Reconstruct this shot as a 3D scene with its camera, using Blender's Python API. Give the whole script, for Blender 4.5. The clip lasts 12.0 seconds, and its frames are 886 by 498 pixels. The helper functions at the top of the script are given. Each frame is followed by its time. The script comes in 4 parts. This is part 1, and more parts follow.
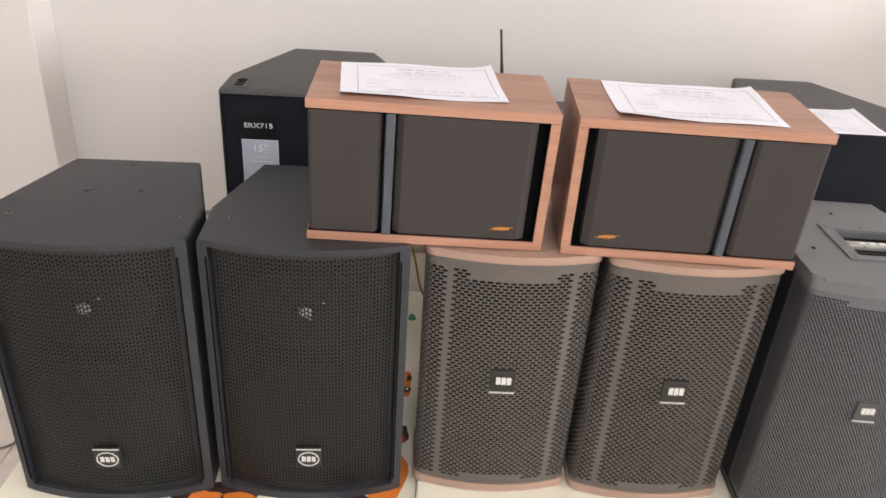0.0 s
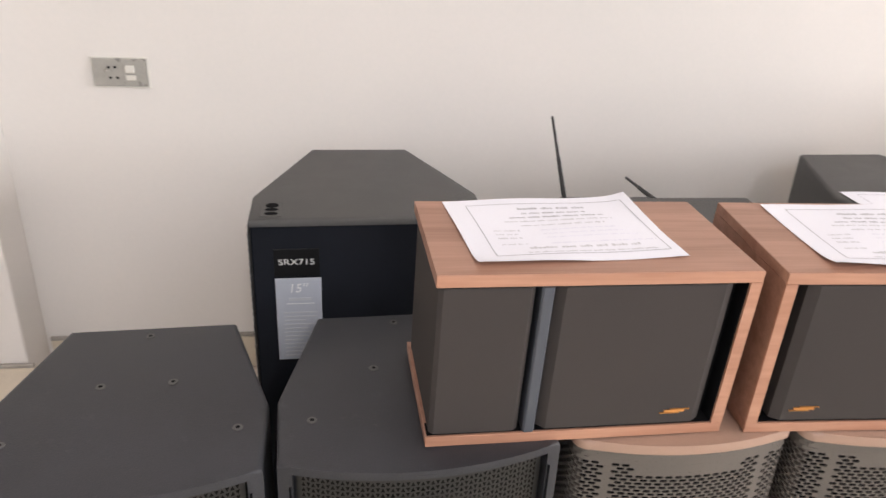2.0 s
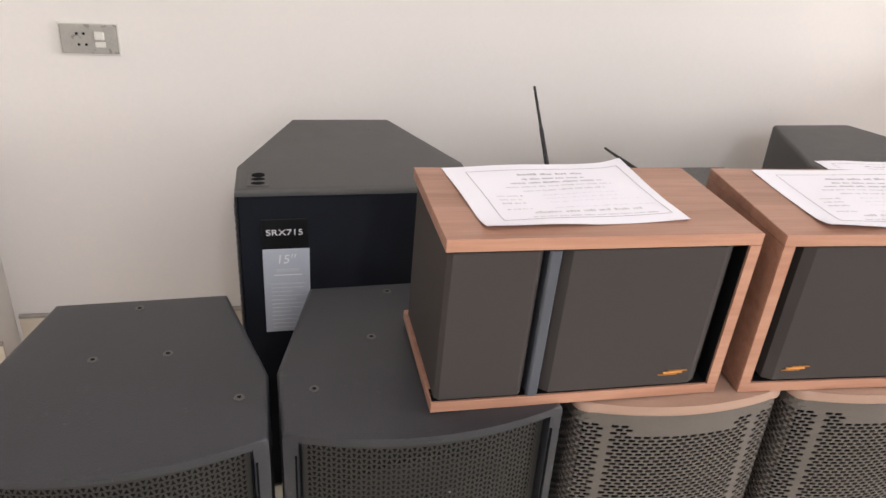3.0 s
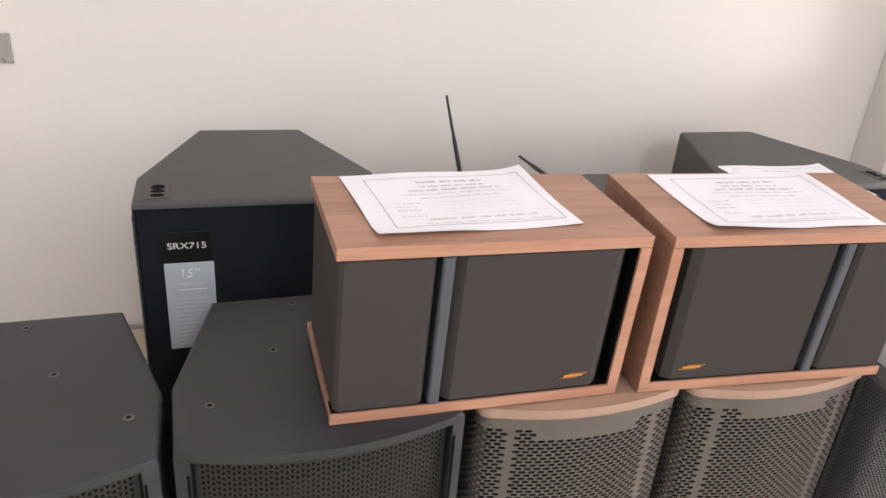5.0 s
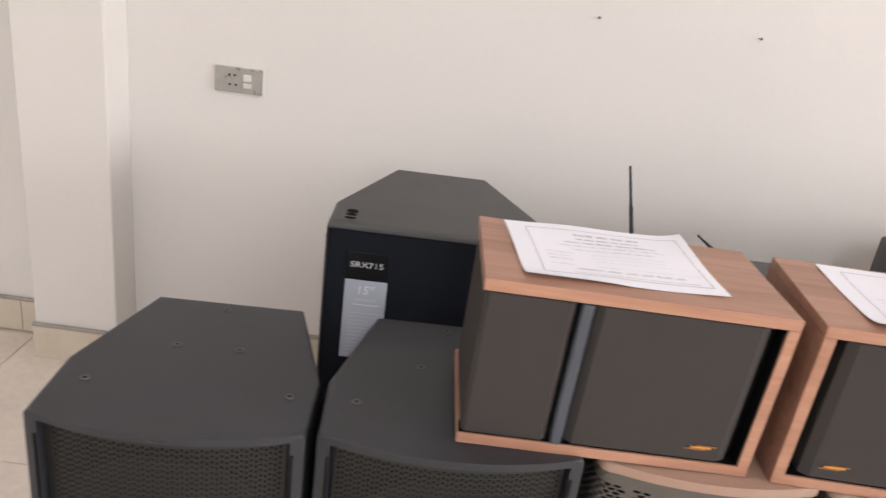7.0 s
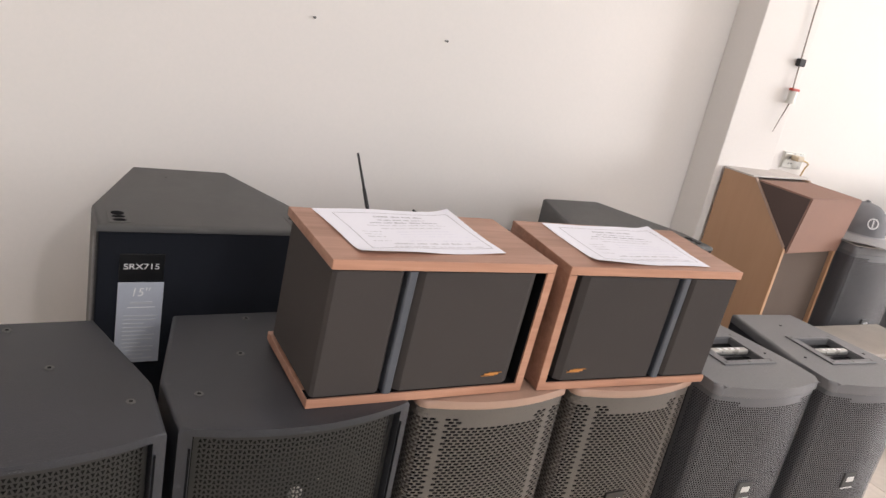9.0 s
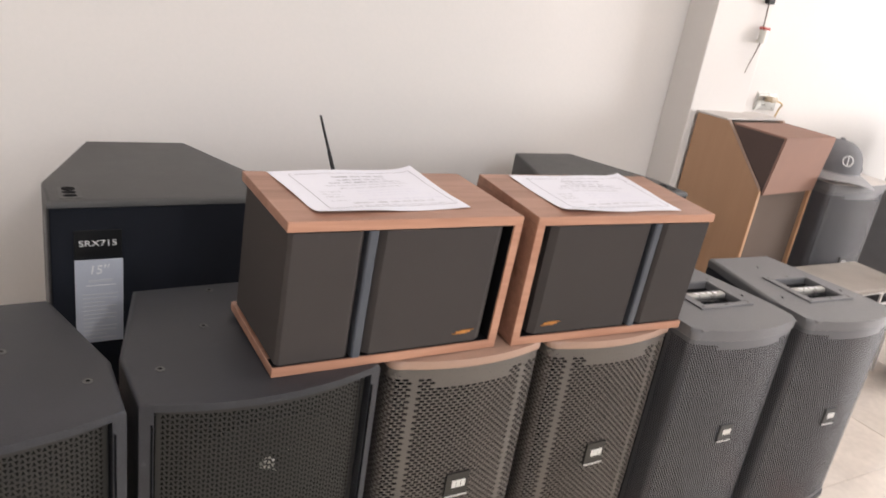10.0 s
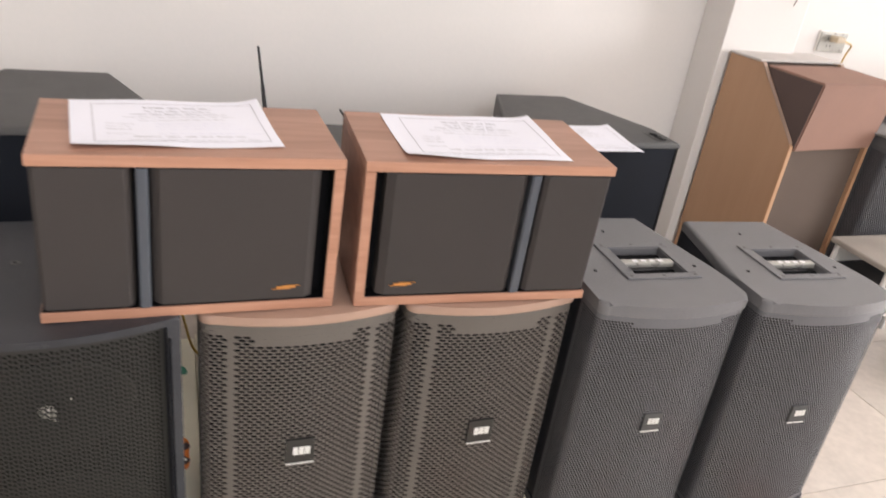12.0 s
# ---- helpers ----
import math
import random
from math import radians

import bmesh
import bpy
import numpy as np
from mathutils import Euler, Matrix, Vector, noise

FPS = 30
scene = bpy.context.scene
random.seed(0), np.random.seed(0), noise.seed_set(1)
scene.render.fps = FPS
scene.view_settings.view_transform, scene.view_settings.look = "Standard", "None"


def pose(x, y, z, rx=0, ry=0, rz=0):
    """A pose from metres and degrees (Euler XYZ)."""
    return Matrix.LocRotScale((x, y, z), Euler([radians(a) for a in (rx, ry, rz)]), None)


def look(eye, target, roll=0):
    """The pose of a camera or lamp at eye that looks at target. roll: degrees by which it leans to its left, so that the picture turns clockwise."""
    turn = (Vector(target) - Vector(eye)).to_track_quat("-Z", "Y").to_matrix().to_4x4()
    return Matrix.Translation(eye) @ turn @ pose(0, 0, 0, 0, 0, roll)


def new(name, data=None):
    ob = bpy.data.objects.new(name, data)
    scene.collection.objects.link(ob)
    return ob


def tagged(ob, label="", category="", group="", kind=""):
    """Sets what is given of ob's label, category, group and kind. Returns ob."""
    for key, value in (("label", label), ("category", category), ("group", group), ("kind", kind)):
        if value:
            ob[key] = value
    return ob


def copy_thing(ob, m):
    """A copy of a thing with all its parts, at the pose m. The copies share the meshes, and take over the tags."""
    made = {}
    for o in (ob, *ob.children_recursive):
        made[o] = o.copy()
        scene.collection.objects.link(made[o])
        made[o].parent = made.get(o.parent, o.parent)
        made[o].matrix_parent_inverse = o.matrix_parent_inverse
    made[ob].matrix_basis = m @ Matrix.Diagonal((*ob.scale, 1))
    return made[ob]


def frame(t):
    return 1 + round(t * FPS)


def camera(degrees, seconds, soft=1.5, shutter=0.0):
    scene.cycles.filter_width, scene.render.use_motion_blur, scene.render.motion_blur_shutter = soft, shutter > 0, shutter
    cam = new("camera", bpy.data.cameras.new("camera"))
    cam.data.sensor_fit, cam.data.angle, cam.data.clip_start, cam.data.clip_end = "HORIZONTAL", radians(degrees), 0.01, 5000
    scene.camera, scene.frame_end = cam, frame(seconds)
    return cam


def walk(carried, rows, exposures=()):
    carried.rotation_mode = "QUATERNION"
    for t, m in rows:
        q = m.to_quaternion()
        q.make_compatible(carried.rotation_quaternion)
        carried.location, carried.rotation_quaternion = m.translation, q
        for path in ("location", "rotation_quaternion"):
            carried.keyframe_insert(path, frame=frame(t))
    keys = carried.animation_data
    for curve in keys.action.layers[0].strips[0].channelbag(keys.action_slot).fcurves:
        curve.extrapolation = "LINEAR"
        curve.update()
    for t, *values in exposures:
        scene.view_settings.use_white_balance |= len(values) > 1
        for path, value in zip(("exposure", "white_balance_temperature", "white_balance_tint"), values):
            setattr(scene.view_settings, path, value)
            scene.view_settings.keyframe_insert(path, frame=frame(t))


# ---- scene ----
cam = camera(62.6, 12.0, shutter=0.5)
PATH = [
    (0, (0.089, -0.06, 1.272), (0.145, 1.711, 0.344), 4.0),
    (0.5, (0.064, 0.059, 1.265), (0.107, 1.844, 0.364), 5.3),
    (1, (-0.016, 0.222, 1.3), (0.027, 2.047, 0.484), 3.6),
    (1.5, (-0.118, 0.313, 1.3), (-0.127, 2.14, 0.486), 2.0),
    (2, (-0.228, 0.356, 1.317), (0.025, 2.155, 0.48), 2.8),
    (2.5, (-0.287, 0.364, 1.303), (0.048, 2.14, 0.446), 3.5),
    (3, (-0.289, 0.363, 1.297), (0.075, 2.118, 0.41), 3.9),
    (5, (-0.231, 0.356, 1.294), (0.298, 2.089, 0.445), 4.9),
    (5.5, (-0.222, 0.331, 1.297), (0.316, 2.059, 0.445), 6.4),
    (6, (-0.178, 0.32, 1.296), (0.34, 2.063, 0.462), 7.3),
    (6.5, (-0.14, 0.292, 1.289), (-0.01, 2.152, 0.566), 7.1),
    (7, (-0.195, 0.254, 1.298), (-0.173, 2.115, 0.565), 7.8),
    (7.5, (-0.406, 0.232, 1.293), (0.18, 2.045, 0.685), 7.7),
    (7.7, (-0.458, 0.194, 1.292), (0.285, 1.945, 0.672), 9.4),
    (9.3, (-0.51, 0.158, 1.307), (0.456, 1.796, 0.688), 11.6),
    (9.5, (-0.499, 0.158, 1.297), (0.477, 1.787, 0.671), 11.2),
    (10, (-0.458, 0.168, 1.287), (0.532, 1.759, 0.587), 9.2),
    (10.5, (-0.346, 0.158, 1.278), (0.635, 1.706, 0.476), 8.7),
    (11, (-0.179, 0.105, 1.292), (0.741, 1.656, 0.429), 9.8),
    (11.5, (-0.074, 0.073, 1.306), (0.676, 1.759, 0.534), 8.4),
    (12, (0.069, 0.111, 1.298), (0.75, 1.774, 0.42), 8.4),
]
walk(cam, [(t, look(eye, target, roll)) for t, eye, target, roll in PATH],
     [(0.0, 0.12), (0.5, 0.21), (1.0, 0.16), (1.5, 0.05), (2.0, 0.13), (2.5, 0.11), (5.0, 0.13), (6.5, 0.03), (7.5, 0.0), (9.5, -0.07), (10.5, 0.10), (12.0, 0.11)])

# ---------------------------------------------------------------- world and light
world = bpy.data.worlds.new("sky")
scene.world = world
world.use_nodes = True
wn = world.node_tree.nodes
sky = wn.new("ShaderNodeTexSky")
sky.sky_type, sky.sun_disc = "NISHITA", False
sky.sun_elevation, sky.sun_rotation = radians(40), radians(150)
world.node_tree.links.new(sky.outputs[0], wn["Background"].inputs[0])
wn["Background"].inputs[1].default_value = 0.10


def area(name, m, w, h, power, color):
    d = bpy.data.lights.new(name, "AREA")
    d.shape, d.size, d.size_y, d.energy, d.color = "RECTANGLE", w, h, power, color
    ob = new(name, d)
    ob.matrix_world = m
    return ob


# unseen lamps for daylight: open shop front, small source high in it, side window
area("shop_front_daylight", look((0.9, -3.2, 2.25), (0.5, 2.3, 0.9)), 3.2, 3.0, 46, (1.0, 0.955, 0.945))
area("upper_light_daylight", look((0.42, -3.22, 3.5), (0.3, 2.3, 0.8)), 0.22, 0.20, 36, (1.0, 0.955, 0.94))
area("side_window_daylight", look((7.5, -0.4, 1.75), (0.2, 1.6, 1.0)), 2.3, 2.0, 330, (0.985, 0.965, 0.985))

# ---------------------------------------------------------------- materials


def nodes_of(name):
    m = bpy.data.materials.new(name)
    m.use_nodes = True
    nt = m.node_tree
    return m, nt, nt.nodes["Principled BSDF"]


def mat(name, color, rough=0.6, metal=0.0, vary=0.12, scale=14.0, fine=260.0, bump=0.08, spec=0.5, wear=0.0, wear_color=None, stretch=(1, 1, 1)):
    """A painted, moulded or plain surface: two scales of tone, fine relief, uneven gloss, optional scuffs."""
    m, nt, b = nodes_of(name)
    N, L = nt.nodes, nt.links
    co = N.new("ShaderNodeTexCoord")
    mp = N.new("ShaderNodeMapping")
    mp.inputs["Scale"].default_value = stretch
    L.new(co.outputs["Object"], mp.inputs[0])
    n1, n2 = N.new("ShaderNodeTexNoise"), N.new("ShaderNodeTexNoise")
    n1.inputs["Scale"].default_value, n1.inputs["Detail"].default_value = scale, 5
    n2.inputs["Scale"].default_value, n2.inputs["Detail"].default_value = fine, 2
    L.new(mp.outputs[0], n1.inputs[0])
    L.new(mp.outputs[0], n2.inputs[0])
    ramp = N.new("ShaderNodeValToRGB")
    c = Vector(color)
    ramp.color_ramp.elements[0].position, ramp.color_ramp.elements[1].position = 0.3, 0.7
    ramp.color_ramp.elements[0].color = (*(c * (1 - vary)), 1)
    ramp.color_ramp.elements[1].color = (*(c * (1 + vary)), 1)
    mixf = N.new("ShaderNodeMath")
    mixf.operation = "MULTIPLY_ADD"
    L.new(n2.outputs[0], mixf.inputs[0])
    mixf.inputs[1].default_value = 0.35
    add = N.new("ShaderNodeMath")
    add.operation = "MULTIPLY"
    L.new(n1.outputs[0], add.inputs[0])
    add.inputs[1].default_value = 0.65
    L.new(add.outputs[0], mixf.inputs[2])
    L.new(mixf.outputs[0], ramp.inputs[0])
    col = ramp.outputs[0]
    if wear:
        n3 = N.new("ShaderNodeTexNoise")
        n3.inputs["Scale"].default_value, n3.inputs["Detail"].default_value, n3.inputs["Roughness"].default_value = 38, 8, 0.75
        L.new(mp.outputs[0], n3.inputs[0])
        r3 = N.new("ShaderNodeValToRGB")
        r3.color_ramp.elements[0].position, r3.color_ramp.elements[1].position = 0.62, 0.76
        r3.color_ramp.elements[1].color = (wear, wear, wear, 1)
        L.new(n3.outputs[0], r3.inputs[0])
        mx = N.new("ShaderNodeMix")
        mx.data_type = "RGBA"
        L.new(r3.outputs[0], mx.inputs[0])
        L.new(col, mx.inputs[6])
        mx.inputs[7].default_value = (*(wear_color or c * 2.2), 1)
        col = mx.outputs[2]
    L.new(col, b.inputs["Base Color"])
    mr = N.new("ShaderNodeMapRange")
    mr.inputs["To Min"].default_value, mr.inputs["To Max"].default_value = max(0.02, rough - 0.1), min(1, rough + 0.1)
    L.new(n1.outputs[0], mr.inputs[0])
    L.new(mr.outputs[0], b.inputs["Roughness"])
    b.inputs["Metallic"].default_value = metal
    b.inputs["Specular IOR Level"].default_value = spec
    if bump:
        bp = N.new("ShaderNodeBump")
        bp.inputs["Strength"].default_value, bp.inputs["Distance"].default_value = bump, 0.002
        L.new(n2.outputs[0], bp.inputs["Height"])
        L.new(bp.outputs[0], b.inputs["Normal"])
    return m


def wood(name, dark, light, axis=0, gloss=0.42, scale=1.0):
    """Straight-grained veneer: long streaks, fine pores along the grain."""
    m, nt, b = nodes_of(name)
    N, L = nt.nodes, nt.links
    co, mp = N.new("ShaderNodeTexCoord"), N.new("ShaderNodeMapping")
    s = [42.0 * scale] * 3
    s[axis] = 2.2 * scale
    mp.inputs["Scale"].default_value = s
    L.new(co.outputs["Object"], mp.inputs[0])
    n1, n2 = N.new("ShaderNodeTexNoise"), N.new("ShaderNodeTexNoise")
    n1.inputs["Scale"].default_value, n1.inputs["Detail"].default_value, n1.inputs["Distortion"].default_value = 1.0, 6, 0.5
    n2.inputs["Scale"].default_value, n2.inputs["Detail"].default_value = 5.0, 3
    L.new(mp.outputs[0], n1.inputs[0])
    L.new(mp.outputs[0], n2.inputs[0])
    mul = N.new("ShaderNodeMath")
    mul.operation = "MULTIPLY_ADD"
    mul.inputs[1].default_value, mul.inputs[2].default_value = 0.35, 0.0
    L.new(n2.outputs[0], mul.inputs[0])
    ad = N.new("ShaderNodeMath")
    ad.operation = "MULTIPLY_ADD"
    ad.inputs[1].default_value = 0.7
    L.new(n1.outputs[0], ad.inputs[0])
    L.new(mul.outputs[0], ad.inputs[2])
    r = N.new("ShaderNodeValToRGB")
    r.color_ramp.elements[0].position, r.color_ramp.elements[1].position = 0.34, 0.68
    r.color_ramp.elements[0].color, r.color_ramp.elements[1].color = (*dark, 1), (*light, 1)
    L.new(ad.outputs[0], r.inputs[0])
    L.new(r.outputs[0], b.inputs["Base Color"])
    b.inputs["Roughness"].default_value = gloss
    bp = N.new("ShaderNodeBump")
    bp.inputs["Strength"].default_value, bp.inputs["Distance"].default_value = 0.06, 0.001
    L.new(n2.outputs[0], bp.inputs["Height"])
    L.new(bp.outputs[0], b.inputs["Normal"])
    return m


WALL = mat("wall_paint", (0.755, 0.722, 0.69), 0.75, vary=0.03, scale=1.3, fine=90, bump=0.05, spec=0.25)
for nd in WALL.node_tree.nodes:
    if nd.bl_idname == "ShaderNodeValToRGB":
        nd.color_ramp.elements[0].color = (0.735, 0.708, 0.678, 1)
        nd.color_ramp.elements[1].color = (0.775, 0.735, 0.705, 1)
CEIL = mat("ceiling_paint", (0.88, 0.86, 0.84), 0.85, vary=0.02, scale=2, bump=0.04, spec=0.2)
TILE = mat("floor_tile", (0.70, 0.625, 0.55), 0.22, vary=0.13, scale=4.5, fine=40, bump=0.0, wear=0.6, wear_color=(0.58, 0.50, 0.42))
GROUT = mat("floor_grout", (0.66, 0.585, 0.51), 0.9, vary=0.15)
SKIRT = mat("skirting_tile", (0.66, 0.58, 0.47), 0.25, vary=0.12, scale=7, bump=0.0, wear=0.3, wear_color=(0.5, 0.4, 0.3))
SKIRT_TOP = mat("skirting_grey_bead", (0.34, 0.31, 0.28), 0.5, vary=0.2, scale=30)
BLACK_PAINT = mat("black_textured_paint", (0.0370, 0.0382, 0.0445), 0.47, vary=0.16, scale=18, fine=420, bump=0.28, spec=0.35, wear=0.7, wear_color=(0.10, 0.10, 0.105))
BLACK_GRILLE = mat("black_steel_grille", (0.0155, 0.0150, 0.0140), 0.5, vary=0.12, bump=0.1)
# also stands in for the shade inside holes, slots and grooves not cut
GROOVE = mat("black_void", (0.006, 0.006, 0.007), 0.9, vary=0.2, bump=0.0, spec=0.1)
CONE = mat("paper_cone", (0.0085, 0.0083, 0.0083), 0.75, vary=0.15, bump=0.1, spec=0.3)
CHROME = mat("polished_metal", (0.75, 0.75, 0.76), 0.15, 1.0, vary=0.05, bump=0.0)
SCREW = mat("dark_screw", (0.11, 0.108, 0.106), 0.5, 0.4, vary=0.2, bump=0.0)
TAUPE = mat("taupe_steel_grille", (0.122, 0.107, 0.095), 0.5, vary=0.08, scale=9, bump=0.1)
TAN = mat("tan_lacquer", (0.42, 0.275, 0.21), 0.42, vary=0.06, scale=9, bump=0.06, wear=0.2, wear_color=(0.5, 0.38, 0.31))
BROWN_BODY = mat("dark_brown_paint", (0.045, 0.034, 0.029), 0.5, vary=0.12, bump=0.2)
GREY_PAINT = mat("charcoal_textured_paint", (0.158, 0.157, 0.164), 0.48, vary=0.10, scale=16, fine=420, bump=0.25, wear=0.25, wear_color=(0.20, 0.195, 0.19))
GREY_GRILLE = mat("charcoal_steel_grille", (0.132, 0.131, 0.142), 0.45, vary=0.1, bump=0.08)
SRX_TOP = mat("grey_black_paint", (0.072, 0.071, 0.070), 0.6, vary=0.08, scale=20, fine=500, bump=0.3)
SRX_CLOTH = mat("blue_black_cloth", (0.0105, 0.0125, 0.018), 0.8, vary=0.25, scale=7, fine=700, bump=0.15, spec=0.2)
PLATE = mat("black_name_plate", (0.006, 0.006, 0.007), 0.35, vary=0.1, bump=0.0)
LABEL = mat("silver_grey_label", (0.49, 0.52, 0.59), 0.4, vary=0.08, scale=12, bump=0.02)
WHITE_INK = mat("white_ink", (0.8, 0.8, 0.8), 0.5, vary=0.04, bump=0.0)
PALE_INK = mat("pale_ink", (0.55, 0.57, 0.61), 0.5, vary=0.04, bump=0.0)
SILVER_INK = mat("silver_badge", (0.75, 0.75, 0.74), 0.3, 0.4, vary=0.05, bump=0.0)
BADGE = mat("badge_black", (0.02, 0.018, 0.017), 0.35, vary=0.1, bump=0.0)
FOAM = mat("black_grille_foam", (0.012, 0.0115, 0.011), 0.9, vary=0.25, scale=40, fine=300, bump=0.3, spec=0.15)
GOLD = mat("copper_gold", (0.72, 0.33, 0.10), 0.3, 0.7, vary=0.06, bump=0.0)
WALNUT = wood("red_brown_veneer", (0.275, 0.138, 0.092), (0.42, 0.232, 0.165), 0)
WALNUT_EDGE = wood("orange_veneer_edge", (0.40, 0.193, 0.122), (0.53, 0.285, 0.19), 0)
CLOTH = mat("brown_grey_grille_cloth", (0.060, 0.053, 0.0505), 0.85, vary=0.06, scale=5, fine=900, bump=0.35, spec=0.15)
VANE = mat("grey_blue_vane", (0.075, 0.084, 0.102), 0.42, vary=0.06, bump=0.02)
PAPER = mat("white_paper", (0.83, 0.83, 0.90), 0.8, vary=0.02, scale=8, bump=0.05, spec=0.2)
INK = mat("grey_print", (0.60, 0.60, 0.64), 0.8, vary=0.2, scale=120, bump=0.0)
INK_DARK = mat("dark_print", (0.44, 0.44, 0.48), 0.8, vary=0.2, bump=0.0)
INK_BLUE = mat("blue_handwriting", (0.70, 0.70, 0.80), 0.8, vary=0.2, bump=0.0)
OLD_WOOD = wood("orange_brown_panel", (0.435, 0.255, 0.15), (0.46, 0.275, 0.165), 2, 0.55)
OLD_EDGE = wood("light_orange_edging", (0.43, 0.235, 0.12), (0.51, 0.295, 0.165), 2, 0.5)
OLD_TRIM = mat("pale_brown_edging", (0.36, 0.25, 0.19), 0.6, vary=0.1)
VELVET = mat("brown_leatherette", (0.285, 0.165, 0.125), 0.75, vary=0.08, scale=8, fine=300, bump=0.25, spec=0.3)
# darker copy of VELVET: the shade of the left side as colour
VELVET_SHADE = mat("shaded_brown_leatherette", (0.105, 0.073, 0.065), 0.8, vary=0.08, scale=8, bump=0.2, spec=0.3)
FAWN = mat("fawn_grille_cloth", (0.125, 0.095, 0.078), 0.9, vary=0.07, scale=6, fine=800, bump=0.3, spec=0.15)
PALE_TOP = mat("pale_top", (0.56, 0.52, 0.49), 0.8, vary=0.1, scale=12, bump=0.1)
PLASTIC_WHITE = mat("white_plastic", (0.68, 0.66, 0.61), 0.35, vary=0.05, bump=0.0)
PLASTIC_GREY = mat("silver_grey_plastic", (0.40, 0.39, 0.36), 0.3, 0.3, vary=0.12, scale=40, bump=0.02)
RUBBER = mat("black_rubber", (0.025, 0.024, 0.025), 0.7, vary=0.2, bump=0.15)
CABLE = mat("black_cable", (0.03, 0.03, 0.03), 0.5, vary=0.1, bump=0.0)
CABLE_GREY = mat("grey_cable", (0.22, 0.18, 0.15), 0.6, vary=0.2, bump=0.0)
CABLE_YELLOW = mat("yellow_cable", (0.5, 0.33, 0.06), 0.6, vary=0.1, bump=0.0)
RED = mat("red_plastic", (0.42, 0.05, 0.035), 0.5, vary=0.1, bump=0.0)
FELT = mat("grey_cap_cotton", (0.19, 0.19, 0.20), 0.9, vary=0.1, scale=20, fine=600, bump=0.35, spec=0.2)
FELT_LIGHT = mat("light_grey_cap_cotton", (0.33, 0.325, 0.33), 0.9, vary=0.1, scale=20, fine=600, bump=0.35, spec=0.2)
WHITE_PAINT = mat("white_painted_steel", (0.7, 0.68, 0.65), 0.4, vary=0.08, bump=0.05)
BENCH_TOP = mat("worn_beige_board", (0.38, 0.34, 0.30), 0.6, vary=0.15, scale=9, bump=0.1, wear=0.4, wear_color=(0.3, 0.26, 0.22))
MAT_CREAM = mat("cream_play_mat", (0.88, 0.84, 0.69), 0.55, vary=0.04, scale=5, fine=200, bump=0.15)
MAT_ORANGE = mat("orange_print", (0.78, 0.22, 0.035), 0.55, vary=0.1, bump=0.1)
MAT_BROWN = mat("dark_brown_print", (0.055, 0.022, 0.022), 0.55, vary=0.1, bump=0.1)
MAT_RED = mat("red_print", (0.55, 0.06, 0.05), 0.55, vary=0.1, bump=0.1)
MAT_GREEN = mat("teal_green_print", (0.05, 0.28, 0.18), 0.55, vary=0.1, bump=0.1)


def glowing(name, color, strength):
    m, nt, b = nodes_of(name)
    b.inputs["Base Color"].default_value = (*color, 1)
    b.inputs["Emission Color"].default_value = (*color, 1)
    b.inputs["Emission Strength"].default_value = strength
    return m


GREEN_LED = glowing("green_led", (0.03, 0.6, 0.25), 0.5)

# ---------------------------------------------------------------- mesh helpers


def part(name, bm, material, parent=None, label="", smooth=False):
    """Links a bmesh as one mesh object under a thing or a part."""
    me = bpy.data.meshes.new(name)
    bm.normal_update()
    bm.to_mesh(me)
    bm.free()
    me.materials.append(material)
    if smooth:
        for p in me.polygons:
            p.use_smooth = True
        me.set_sharp_from_angle(angle=radians(40))
    ob = new(name, me)
    ob.parent = parent
    if label:
        ob["label"] = label
    return ob


def thing(name, m, label, category, group=""):
    ob = new(name)
    ob.empty_display_size = 0.05
    ob.matrix_world = m
    return tagged(ob, label, category, group)


def merge(*bms):
    out = bms[0]
    for b in bms[1:]:
        me = bpy.data.meshes.new("tmp")
        b.to_mesh(me)
        b.free()
        out.from_mesh(me)
        bpy.data.meshes.remove(me)
    return out


def block(x0, x1, y0, y1, z0, z1, bevel=0.0, seg=2):
    bm = bmesh.new()
    bmesh.ops.create_cube(bm, size=1)
    for v in bm.verts:
        v.co = (x0 + (v.co.x + 0.5) * (x1 - x0), y0 + (v.co.y + 0.5) * (y1 - y0), z0 + (v.co.z + 0.5) * (z1 - z0))
    if bevel:
        bmesh.ops.bevel(bm, geom=bm.edges[:], offset=bevel, segments=seg, profile=0.5, affect="EDGES")
    return bm


def prism(outline, z0, z1, top=0.0, bottom=0.0, seg=3, axis="z"):
    """An outline (x, y), run anticlockwise, raised from z0 to z1, with rounded top and bottom rims. axis 'x': the outline is (y, z), raised along x."""
    bm = bmesh.new()
    lo = [bm.verts.new((x, y, z0)) for x, y in outline]
    hi = [bm.verts.new((x, y, z1)) for x, y in outline]
    n = len(outline)
    for i in range(n):
        bm.faces.new((lo[i], lo[(i + 1) % n], hi[(i + 1) % n], hi[i]))
    ft, fb = bm.faces.new(hi), bm.faces.new(lo[::-1])
    if top:
        bmesh.ops.bevel(bm, geom=list(ft.edges), offset=top, segments=seg, profile=0.5, affect="EDGES")
    if bottom:
        rim = [e for e in bm.edges if all(abs(v.co.z - z0) < 1e-6 for v in e.verts)]
        bmesh.ops.bevel(bm, geom=rim, offset=bottom, segments=seg, profile=0.5, affect="EDGES")
    if axis == "x":
        for v in bm.verts:
            v.co = (v.co.z, v.co.x, v.co.y)
    return bm


